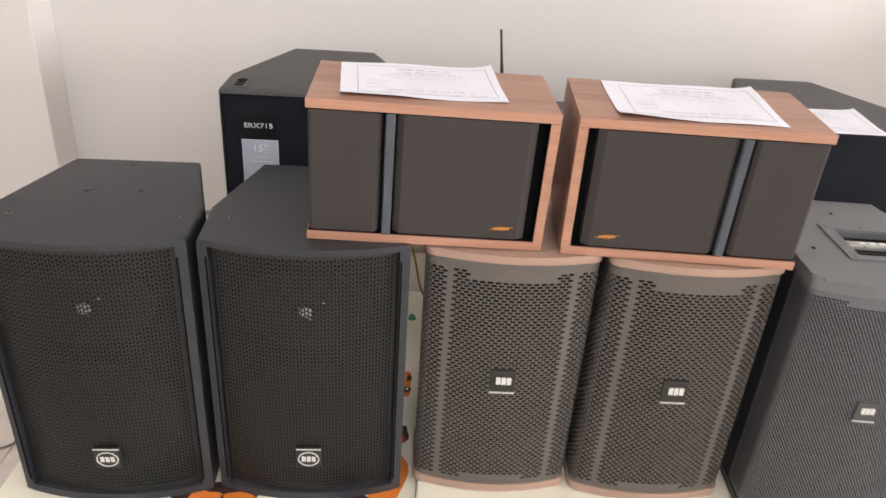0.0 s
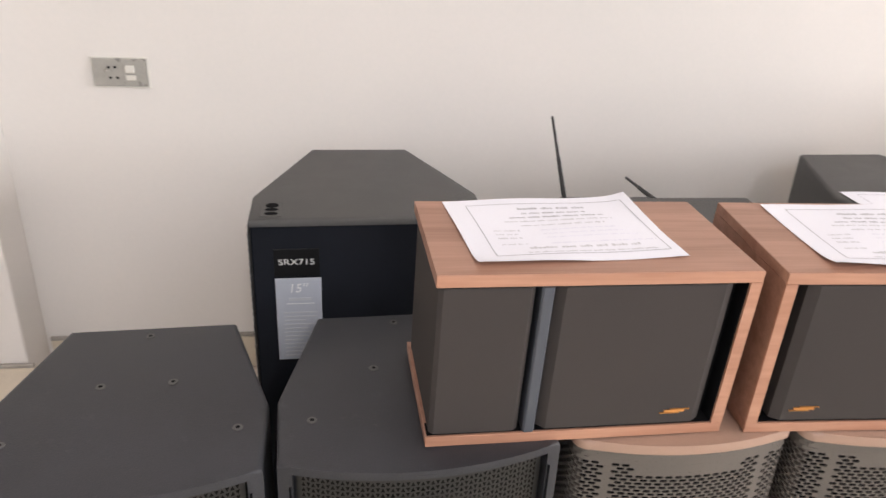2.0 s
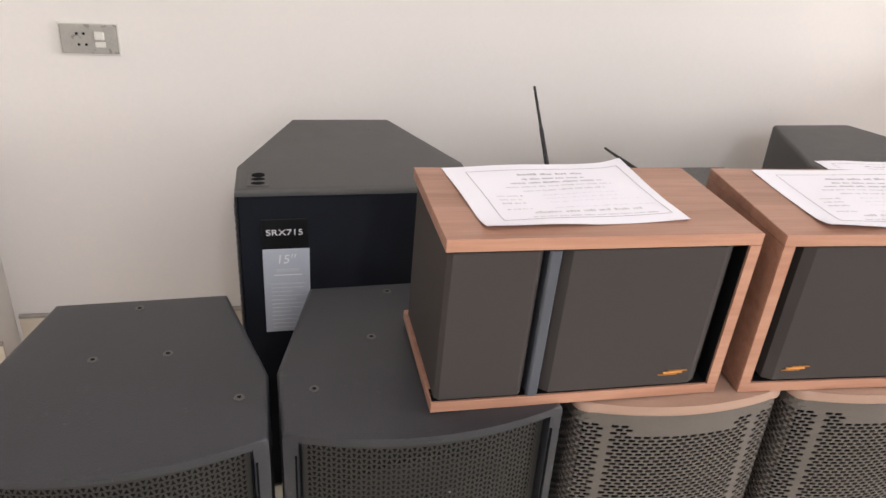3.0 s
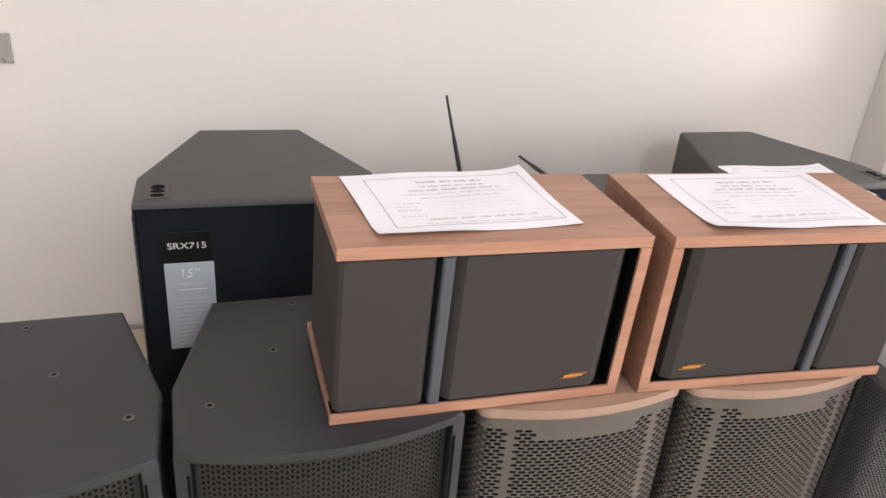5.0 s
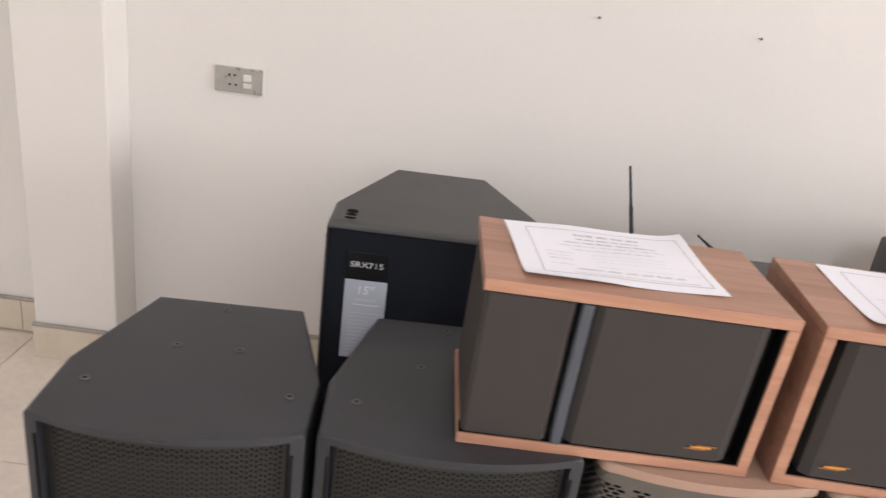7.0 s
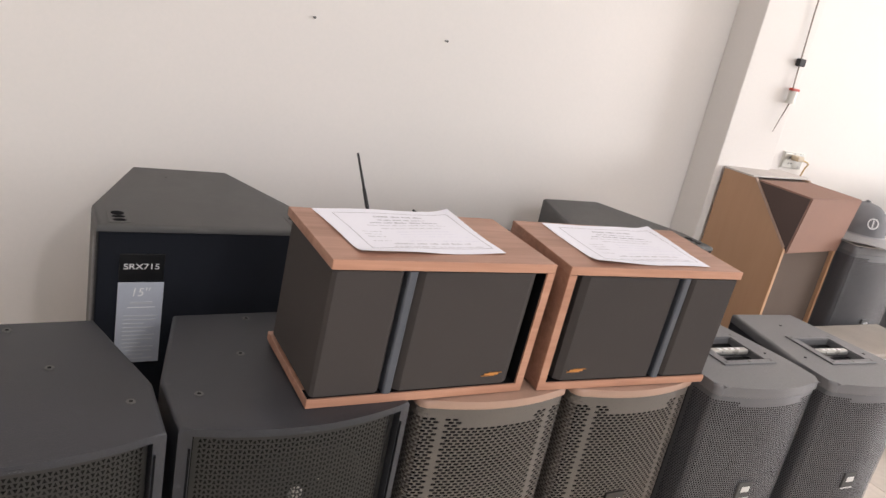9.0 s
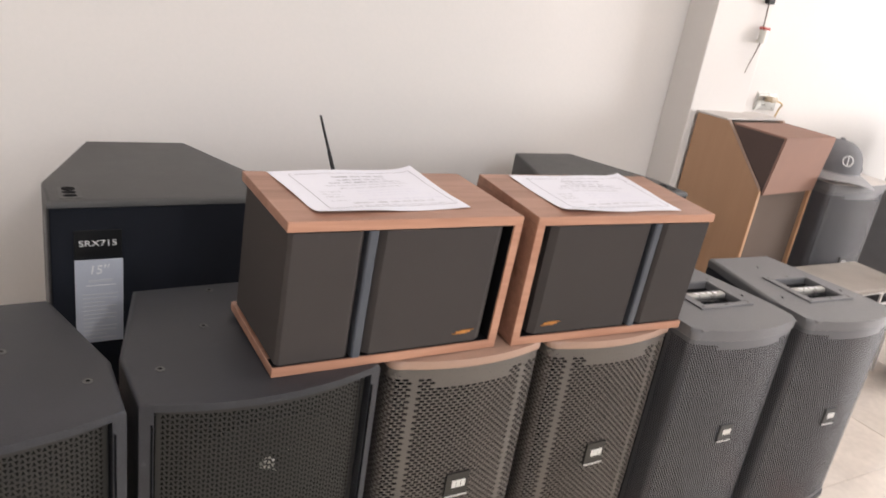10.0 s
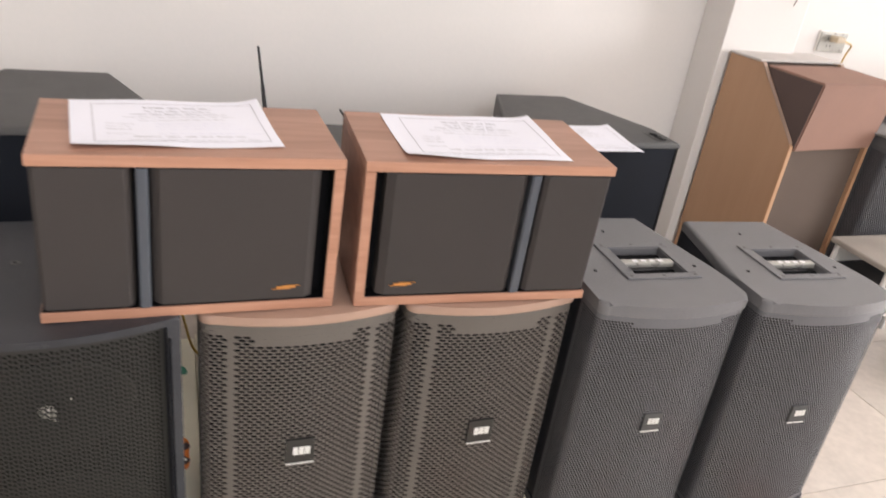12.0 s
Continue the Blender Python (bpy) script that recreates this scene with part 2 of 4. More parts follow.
def disc(cx, cy, cz, r, h, n=16, axis="z", rx=None):
    bm = bmesh.new()
    bmesh.ops.create_cone(bm, cap_ends=True, segments=n, radius1=r, radius2=r, depth=h)
    for v in bm.verts:
        x, y, z = v.co
        if rx:
            x *= rx / r
        v.co = (cx + x, cy + y, cz + z) if axis == "z" else ((cx + x, cy - z, cz + y) if axis == "y" else (cx + z, cy + x, cz + y))
    return bm


def revolve(profile, n=32, axis="z"):
    """A lathe shape from (radius, height) pairs."""
    bm = bmesh.new()
    rings = []
    for r, h in profile:
        rings.append([bm.verts.new((r * math.cos(2 * math.pi * i / n), r * math.sin(2 * math.pi * i / n), h)) for i in range(n)])
    for a, b in zip(rings, rings[1:]):
        for i in range(n):
            bm.faces.new((a[i], a[(i + 1) % n], b[(i + 1) % n], b[i]))
    if axis == "y":
        for v in bm.verts:
            x, y, z = v.co
            v.co = (x, -z, y)
    return bm


def tube(points, r, n=8, r_end=None):
    """A round cable or rod along points."""
    pts = [Vector(p) for p in points]
    bm = bmesh.new()
    rings = []
    for i, p in enumerate(pts):
        d = (pts[min(i + 1, len(pts) - 1)] - pts[max(i - 1, 0)]).normalized()
        a = d.orthogonal().normalized() if abs(d.z) > 0.95 else d.cross(Vector((0, 0, 1))).normalized()
        b = d.cross(a)
        rr = r + ((r_end if r_end is not None else r) - r) * i / (len(pts) - 1)
        rings.append([bm.verts.new(p + rr * (math.cos(2 * math.pi * k / n) * a + math.sin(2 * math.pi * k / n) * b)) for k in range(n)])
    for a, b in zip(rings, rings[1:]):
        for k in range(n):
            bm.faces.new((a[k], a[(k + 1) % n], b[(k + 1) % n], b[k]))
    bm.faces.new(rings[0][::-1])
    bm.faces.new(rings[-1])
    bmesh.ops.recalc_face_normals(bm, faces=bm.faces[:])
    return bm


def smooth_path(points, steps=8):
    pts = [Vector(p) for p in points]
    out = []
    for i in range(len(pts) - 1):
        a, b, c, d = pts[max(i - 1, 0)], pts[i], pts[i + 1], pts[min(i + 2, len(pts) - 1)]
        for k in range(steps):
            t = k / steps
            out.append(0.5 * ((2 * b) + (c - a) * t + (2 * a - 5 * b + 4 * c - d) * t * t + (3 * b - a - 3 * c + d) * t ** 3))
    return out + [pts[-1]]


def lettering(name, text, size, m, material, parent, shear=0.0, depth=0.0003):
    cu = bpy.data.curves.new(name, "FONT")
    cu.body, cu.size, cu.align_x, cu.align_y, cu.shear, cu.extrude = text, size, "CENTER", "CENTER", shear, depth
    tmp = new(name + "_outline", cu)
    dg = bpy.context.evaluated_depsgraph_get()
    me = bpy.data.meshes.new_from_object(tmp.evaluated_get(dg))
    bpy.data.objects.remove(tmp)
    me.materials.clear()
    me.materials.append(material)
    ob = new(name, me)
    ob.parent = parent
    ob.matrix_local = m
    return ob


def arc_front(hw, bulge, n=20):
    """Points of a bowed front from left to right; the corners lie at y = 0."""
    return [(-hw + 2 * hw * i / n, -bulge * (1 - (-1 + 2 * i / n) ** 2)) for i in range(n + 1)]


class Path2:
    """A plan line by its length, to bend a grille sheet along."""

    def __init__(self, pts):
        self.p = np.array(pts, float)
        seg = np.hypot(*np.diff(self.p, axis=0).T)
        self.s = np.concatenate([[0], np.cumsum(seg)])
        self.length = float(self.s[-1])

    def at(self, s):
        return np.stack([np.interp(s, self.s, self.p[:, 0]), np.interp(s, self.s, self.p[:, 1])], -1)


SLOT = [(-0.68, 1), (0.68, 1), (1, 0), (0.68, -1), (-0.68, -1), (-1, 0)]
HEX_OUT = [(-1, 1), (1, 1), (1, 0), (1, -1), (-1, -1), (-1, 0)]


def grille(name, path, z0, z1, pitch, row, hole, shape, material, parent, keep=None, depth=0.0, label=""):
    """A perforated sheet bent along a plan line: every hole is a real opening. hole: half sizes. shape: 'slot' or 'triangle'."""
    P = Path2(path)
    rows = int((z1 - z0) / row)
    row = (z1 - z0) / rows
    cols = int(P.length / pitch)
    pitch = P.length / cols
    V, F = [], []

    def quad(a, b, lo, hi):
        k = len(V)
        V.extend([(a, lo, 0), (b, lo, 0), (b, hi, 0), (a, hi, 0)])
        F.append((k, k + 1, k + 2, k + 3))

    for j in range(rows):
        zc = z0 + (j + 0.5) * row
        odd = j % 2 if shape == "slot" else 0
        if odd:
            quad(0, pitch / 2, zc - row / 2, zc + row / 2)
            quad(P.length - pitch / 2, P.length, zc - row / 2, zc + row / 2)
        for i in range(cols - odd):
            sc = (i + 0.5 + 0.5 * odd) * pitch
            if keep and not keep(sc - P.length / 2, zc):
                quad(sc - pitch / 2, sc + pitch / 2, zc - row / 2, zc + row / 2)
                continue
            k = len(V)
            if shape == "slot":
                V.extend([(sc + x * pitch / 2, zc + z * row / 2, 0) for x, z in HEX_OUT])
                V.extend([(sc + x * hole[0], zc + z * hole[1], 0) for x, z in SLOT])
                for q in range(6):
                    r = (q + 1) % 6
                    F.append((k + q, k + 6 + q, k + 6 + r, k + r))
                if depth:
                    V.extend([(sc + x * hole[0], zc + z * hole[1], depth) for x, z in SLOT])
                    for q in range(6):
                        r = (q + 1) % 6
                        F.append((k + 6 + q, k + 12 + q, k + 12 + r, k + 6 + r))
            else:
                u = 1 if i % 2 else -1
                V.extend([(sc + x * pitch / 2, zc + u * z * row / 2, 0) for x, z in ((-1, 1), (0, 1), (1, 1), (1, -1), (-1, -1))])
                V.extend([(sc + x * hole[0], zc + u * z * hole[1], 0) for x, z in ((0, 1), (1, -1), (-1, -1))])
                fs = [(k + 1, k + 5, k + 6, k + 3, k + 2), (k + 3, k + 6, k + 7, k + 4), (k + 4, k + 7, k + 5, k + 1, k)]
                F.extend(f if u > 0 else f[::-1] for f in fs)
    A = np.array(V)
    xy = P.at(A[:, 0])
    tn = P.at(np.minimum(A[:, 0] + 1e-3, P.length)) - P.at(np.maximum(A[:, 0] - 1e-3, 0))
    tn /= np.linalg.norm(tn, axis=1)[:, None]
    xyz = np.column_stack([xy[:, 0] - tn[:, 1] * A[:, 2], xy[:, 1] + tn[:, 0] * A[:, 2], A[:, 1]])
    me = bpy.data.meshes.new(name)
    me.from_pydata(xyz.tolist(), [], F)
    me.materials.append(material)
    ob = new(name, me)
    ob.parent = parent
    if label:
        ob["label"] = label
    return ob


def strip(path, z0, z1, thick):
    """A solid band along a plan line, from z0 to z1; thick runs to the back (y up)."""
    n = len(path)
    bm = bmesh.new()
    f0 = [bm.verts.new((x, y, z0)) for x, y in path]
    f1 = [bm.verts.new((x, y, z1)) for x, y in path]
    b0 = [bm.verts.new((x, y + thick, z0)) for x, y in path]
    b1 = [bm.verts.new((x, y + thick, z1)) for x, y in path]
    for i in range(n - 1):
        bm.faces.new((f0[i], f0[i + 1], f1[i + 1], f1[i]))
        bm.faces.new((b0[i + 1], b0[i], b1[i], b1[i + 1]))
        bm.faces.new((f1[i], f1[i + 1], b1[i + 1], b1[i]))
        bm.faces.new((f0[i + 1], f0[i], b0[i], b0[i + 1]))
    bm.faces.new((f0[0], f1[0], b1[0], b0[0]))
    bm.faces.new((f0[-1], b0[-1], b1[-1], f1[-1]))
    return bm


# ---------------------------------------------------------------- the room
# X1 and H lie out of view, set to suit the lamps
X0, X1, Y0, Y1, H = -2.7, 7.6, -3.3, 2.341, 4.2


def structure(name, bm, material, label, category):
    ob = part(name, bm, material)
    return tagged(ob, label, category, kind="structure")


floor = structure("floor", block(X0, X1, Y0, Y1, -0.12, -0.004), GROUT, "pale beige polished tile floor with thin brown joints", "floor")
structure("wall_north", block(X0 - 0.15, X1 + 0.15, Y1, Y1 + 0.15, -0.12, H), WALL, "cream white painted plaster wall behind the loudspeakers", "wall")
structure("wall_west", block(X0 - 0.15, X0, Y0 - 0.15, Y1, -0.12, H), WALL, "cream white painted plaster side wall", "wall")
structure("wall_east", merge(block(X1, X1 + 0.15, Y0 - 0.15, -1.6, -0.12, H), block(X1, X1 + 0.15, 0.8, Y1, -0.12, H),
                             block(X1, X1 + 0.15, -1.6, 0.8, -0.12, 0.6), block(X1, X1 + 0.15, -1.6, 0.8, 2.8, H)), WALL, "cream white painted wall with a window opening", "wall")
structure("wall_south", merge(block(X0, -2.2, Y0 - 0.15, Y0, -0.12, H), block(2.8, X1, Y0 - 0.15, Y0, -0.12, H),
                              block(-2.2, 2.8, Y0 - 0.15, Y0, 4.0, H)), WALL, "cream white wall with the open shop front", "wall")
structure("ceiling", block(X0 - 0.15, X1 + 0.15, Y0 - 0.15, Y1 + 0.15, H, H + 0.12), CEIL, "flat white painted ceiling", "ceiling")
ground = structure("ground", block(-40, 40, -60, Y0 - 0.16, -0.3, -0.13), mat("pale_concrete_yard", (0.42, 0.4, 0.37), 0.9, vary=0.15, scale=0.8), "pale concrete yard outside the shop front", "ground")
pw = structure("pillar_west", block(-1.378, -1.127, 2.2, Y1, 0, H, 0.004), WALL, "cream white plastered pillar beside the socket", "pillar")
pe = structure("pillar_east", block(1.835, 2.15, 2.2, Y1, 0, H, 0.004), WALL, "cream white plastered pillar beside the brown speaker", "pillar")


def skirting(x0, x1, y, name):
    ob = structure(name, block(x0, x1, y - 0.012, y - 0.0005, 0.109, 0.121, 0.003), SKIRT_TOP, "low beige tile skirting with a grey bead on top", "baseboard")
    x = x0
    while x < x1 - 1e-6:
        w = min(0.3, x1 - x)
        part("tile", block(x + 0.001, x + w - 0.001, y - 0.010, y - 0.0005, 0.0, 0.108, 0.001, 1), SKIRT, ob)
        x += 0.3
    return ob


skirting(X0, -1.375, Y1, "baseboard_1")
skirting(-1.383, -1.11, 2.2, "baseboard_2")
skirting(-1.115, 1.83, Y1, "baseboard_3")
skirting(1.825, 2.16, 2.2, "baseboard_4")
skirting(2.155, X1, Y1, "baseboard_5")


def switch_plate(m, plug):
    t = thing("wall_socket", m, "silver grey wall socket plate with a white rocker switch" if not plug else "silver grey wall socket plate with a plug in it", "wall socket")
    part("plate", block(-0.062, 0.062, -0.009, -0.001, -0.035, 0.035, 0.003), PLASTIC_GREY, t)
    part("rim", merge(block(-0.064, 0.064, -0.006, 0, 0.034, 0.038, 0.001), block(-0.064, 0.064, -0.006, 0, -0.038, -0.034, 0.001),
                      block(-0.066, -0.0625, -0.006, 0, -0.038, 0.038, 0.001), block(0.0625, 0.067, -0.006, 0, -0.038, 0.038, 0.001)), PLASTIC_WHITE, t)
    for sx, sz in ((-0.025, 0.013), (-0.010, 0.013), (-0.023, -0.013), (-0.007, -0.013)):
        part("socket_hole", disc(sx, -0.0092, sz, 0.0032, 0.002, 10, "y"), GROOVE, t)
    if not plug:
        part("rocker", block(0.013, 0.035, -0.0145, -0.0085, -0.001, 0.019, 0.003), PLASTIC_WHITE, t)
        part("lamp_window", block(0.013, 0.036, -0.011, -0.0085, -0.019, -0.006, 0.002), PLASTIC_WHITE, t)
    else:
        pl = part("plug", block(-0.022, 0.018, -0.05, -0.0095, 0.004, 0.026, 0.005), mat("yellowed_plastic", (0.5, 0.41, 0.29), 0.5), t)
        part("cord", tube(smooth_path([(0.015, -0.045, 0.012), (0.05, -0.05, 0.0), (0.062, -0.03, -0.03), (0.058, -0.02, -0.10), (0.055, -0.02, -0.2)]), 0.0035), mat("yellowed_cord", (0.6, 0.42, 0.18), 0.5), pl)
    t.scale = (1.07, 1.0, 1.03)
    return t


switch_plate(pose(-0.811, Y1, 0.9075), False)
switch_plate(pose(2.455, Y1, 0.970), True)


def nail(x, z):
    t = thing("wall_nail", pose(x, Y1, z), "small grey nail in the cream wall", "nail", "nails in the wall")
    part("shank", disc(0, -0.008, 0, 0.0018, 0.016, 8, "y"), SCREW, t)
    part("head", disc(0, -0.017, 0, 0.004, 0.002, 10, "y"), SCREW, t)


nail(0.163, 1.206)
nail(0.605, 1.208)

hang = thing("hanging_cable", pose(1.95, 2.199, 0), "thin grey cable with a white lamp holder hanging on the pillar", "cable")
part("cord", tube(smooth_path([(0.120, -0.012, 2.4), (0.124, -0.012, 1.9), (0.130, -0.012, 1.618), (0.137, -0.012, 1.5), (0.143, -0.014, 1.387), (0.150, -0.016, 1.275)]), 0.0028), CABLE_GREY, hang)
part("clip", block(0.128, 0.164, -0.026, -0.004, 1.366, 1.396, 0.004), RUBBER, hang)
hold = part("lamp_holder", merge(disc(0.152, -0.022, 1.250, 0.016, 0.042, 18), disc(0.152, -0.022, 1.225, 0.019, 0.010, 18)), PLASTIC_WHITE, hang, smooth=True)
part("red_band", block(0.134, 0.174, -0.034, -0.010, 1.270, 1.281, 0.003), RED, hold)
part("loose_end", tube(smooth_path([(0.150, -0.022, 1.222), (0.142, -0.02, 1.185), (0.131, -0.018, 1.15), (0.117, -0.016, 1.100)]), 0.0028, r_end=0.0018), CABLE_GREY, hang)

# ---------------------------------------------------------------- black stage speakers with bowed grilles (12 inch)


def stage_speaker():
    t = thing("black_speaker", pose(0, 0, 0), "matt black stage loudspeaker with bowed steel grille on the play mat", "loudspeaker", "pair of black speakers")
    hw, bul, Z = 0.198, 0.036, 0.641
    back = [(0.201, 0.145), (0.137, 0.386), (-0.137, 0.386), (-0.201, 0.145)]
    arc = arc_front(hw, bul)
    inner = [(x, y + 0.028) for x, y in arc_front(0.178, bul * 0.9)]
    lower = prism(arc[:2] + [(-0.178, inner[0][1])] + inner[1:-1] + [(0.178, inner[-1][1])] + arc[-2:] + back, 0.038, 0.628)
    top = prism(arc + back, 0.628, Z, top=0.009, seg=4)
    bottom = prism(arc + back, 0.0184, 0.038, bottom=0.004)
    part("body", merge(lower, top, bottom), BLACK_PAINT, t, smooth=True)
    path = [(x * 0.985, y + 0.006) for x, y in arc_front(0.176, bul * 0.93)]
    grille("grille", path, 0.040, 0.627, 0.0068, 0.0094, (0.00305, 0.0036), "triangle", BLACK_GRILLE, t, lambda s, z: abs(s) < 0.168 and 0.048 < z < 0.618, label="black perforated steel grille with triangular holes")
    part("grille_backing", strip([(x, y + 0.0185) for x, y in path], 0.040, 0.626, 0.003), FOAM, t)

    def bowed(bm, z):
        """Lays a flat front part (seen along y) into the bow behind the grille."""
        for v in bm.verts:
            v.co = (v.co.x, v.co.y - bul * 0.93 * (1 - (v.co.x / 0.176) ** 2) + 0.022, v.co.z + z)
        return bm
    woofer = revolve([(0.148, 0.0), (0.147, 0.005), (0.140, 0.007), (0.134, 0.004), (0.128, 0.008), (0.118, 0.007), (0.108, 0.003), (0.045, 0.001), (0.036, 0.006), (0.018, 0.009), (0.0005, 0.010)], 48, "y")
    part("woofer", bowed(woofer, 0.225), CONE, t, "dark paper cone behind the grille", True)
    mouth = revolve([(0.088, 0.0), (0.087, 0.006), (0.080, 0.008), (0.070, 0.004), (0.040, 0.002), (0.016, 0.002)], 40, "y")
    for v in mouth.verts:
        v.co.x *= 1.45
    part("horn_mouth", bowed(mouth, 0.500), CONE, t, "dark moulded horn behind the grille", True)
    horn = part("horn_driver", revolve([(0.0005, 0.0), (0.006, -0.001), (0.010, -0.004), (0.013, -0.008)], 20, "y"), PLASTIC_GREY, t, "small shiny driver dome behind the grille", True)
    horn.location = (0.0, -bul + 0.0165, 0.493)
    # chrome dots added as the glints around the dome
    for gx, gz in ((-0.011, 0.016), (0.010, -0.010), (0.034, 0.027)):
        part("driver_bolt", revolve([(0.0003, 0.0), (0.0022, -0.0006), (0.0030, -0.003)], 10, "y"), CHROME, t, smooth=True).location = (gx, -bul + 0.0150 + 0.9 * gx * gx, 0.493 + gz)
    bad = part("badge", block(-0.026, 0.026, -bul - 0.001, -bul + 0.010, 0.114, 0.166, 0.001), BADGE, t)
    ring = revolve([(0.020, 0.0), (0.020, 0.0012), (0.0225, 0.0012), (0.0225, 0.0)], 36, "y")
    for v in ring.verts:
        v.co = (v.co.x, v.co.y - bul - 0.001, v.co.z * 0.86 + 0.139)
    part("ring", ring, SILVER_INK, bad)
    part("bar", merge(*[block(x - 0.0042, x + 0.0042, -bul - 0.0024, -bul - 0.0008, 0.132, 0.146, 0.0006, 1) for x in (-0.0105, 0.0, 0.0105)]), SILVER_INK, bad)
    part("badge_rim", block(-0.026, 0.026, -bul - 0.002, -bul, 0.164, 0.1665), SILVER_INK, bad)
    for sx, sy in ((-0.150, 0.089), (0.160, 0.090), (-0.050, 0.212), (0.055, 0.213), (-0.002, 0.353)):
        sc = part("screw", revolve([(0.0074, 0.0), (0.0070, 0.0016), (0.0036, 0.0018), (0.0030, 0.0006)], 16), SCREW, t, smooth=True)
        part("socket", disc(0, 0, 0.0011, 0.0032, 0.001, 10), GROOVE, sc)
        sc.location = (sx, sy, Z + 0.0002)
    # added bar that imitates the small highlight mid-lip
    part("front_label", block(-0.013, 0.013, -bul - 0.0006, -bul + 0.004, 0.631, 0.635, 0.0004, 1), BLACK_PAINT, t)
    for s in (-1, 1):
        part("groove", block(s * 0.1815 - 0.0014, s * 0.1815 + 0.0014, -0.0085, -0.0035, 0.054, 0.606), GROOVE, t)
    return t


r1 = stage_speaker()
r1.matrix_world = pose(-0.543, 1.115, 0, 0, 0, 3.4)
r2 = copy_thing(r1, pose(-0.1305, 1.143, 0, 0, 0, 3.1))

# ---------------------------------------------------------------- taupe speakers with slotted grilles


def rounded_front(hw, bulge, radius, side):
    """A bowed front whose corners turn back into the sides; runs from the left side to the right."""
    pts = [(-hw, side), (-hw, radius)]
    for k in range(1, 7):
        a = math.pi / 2 * k / 7
        pts.append((-hw + radius * (1 - math.cos(a)), radius * (1 - math.sin(a))))
    w = hw - radius
    n = 18
    for i in range(n + 1):
        u = -1 + 2 * i / n
        pts.append((u * w, -bulge * (1 - u * u)))
    right = [(-x, y) for x, y in pts[:8]][::-1]
    return pts + right


def slotted_speaker():
    t = thing("taupe_speaker", pose(0, 0, 0), "taupe loudspeaker with slotted steel grille and tan lacquered top", "loudspeaker", "pair of taupe speakers")
    hw, bul, Z = 0.1725, 0.022, 0.602
    front = rounded_front(hw, bul, 0.025, 0.10)
    back = [(hw, 0.15), (0.115, 0.335), (-0.115, 0.335), (-hw, 0.15)]
    part("body", prism([(x * 0.975, y + 0.012) for x, y in front] + [(x * 0.98, y) for x, y in back], 0.02, 0.584), BROWN_BODY, t)
    part("top_cap", prism(front + back, 0.584, Z, top=0.007, bottom=0.003), TAN, t, "tan lacquered top cap", True)
    part("base_cap", prism(front + back, 0.0, 0.022, top=0.003, bottom=0.003), TAN, t, "tan lacquered base", True)
    path = [(x * 0.985, y + 0.003) for x, y in front]

    def keep(s, z):
        if 0.1165 < abs(s) < 0.1335 or abs(s) > 0.245:
            return False
        if z > 0.547 and abs(s) < 0.086 or z > 0.566:
            return False
        return z > 0.034 and not (z < 0.05 and abs(s) < 0.07) and not (abs(s + 0.0) < 0.028 and 0.282 < z < 0.342)

    grille("grille", path, 0.022, 0.584, 0.0148, 0.00655, (0.0063, 0.00255), "slot", TAUPE, t, keep, 0.0016, "taupe steel grille with rows of long slots")
    part("grille_backing", strip([(x * 0.98, y + 0.007) for x, y in front[6:-6]], 0.023, 0.583, 0.002), GROOVE, t)
    bad = part("badge", block(-0.027, 0.027, -bul - 0.002, -bul + 0.004, 0.284, 0.340, 0.001), BADGE, t)
    part("bar", merge(*[block(x - 0.0048, x + 0.0048, -bul - 0.0035, -bul - 0.0015, 0.305, 0.323, 0.0006, 1) for x in (-0.008, 0.003, 0.014)]), SILVER_INK, bad, "silver bars on the badge")
    part("badge_rim", block(-0.025, 0.027, -bul - 0.0035, -bul - 0.001, 0.283, 0.286), SILVER_INK, bad)
    return t


j1 = slotted_speaker()
j1.matrix_world = pose(0.267, 1.163, 0.0315, 0, 0, 0.6)
j2 = copy_thing(j1, pose(0.6235, 1.157, 0.0315, 0, 0, 0.8))

# ---------------------------------------------------------------- charcoal speakers with a handle in the top


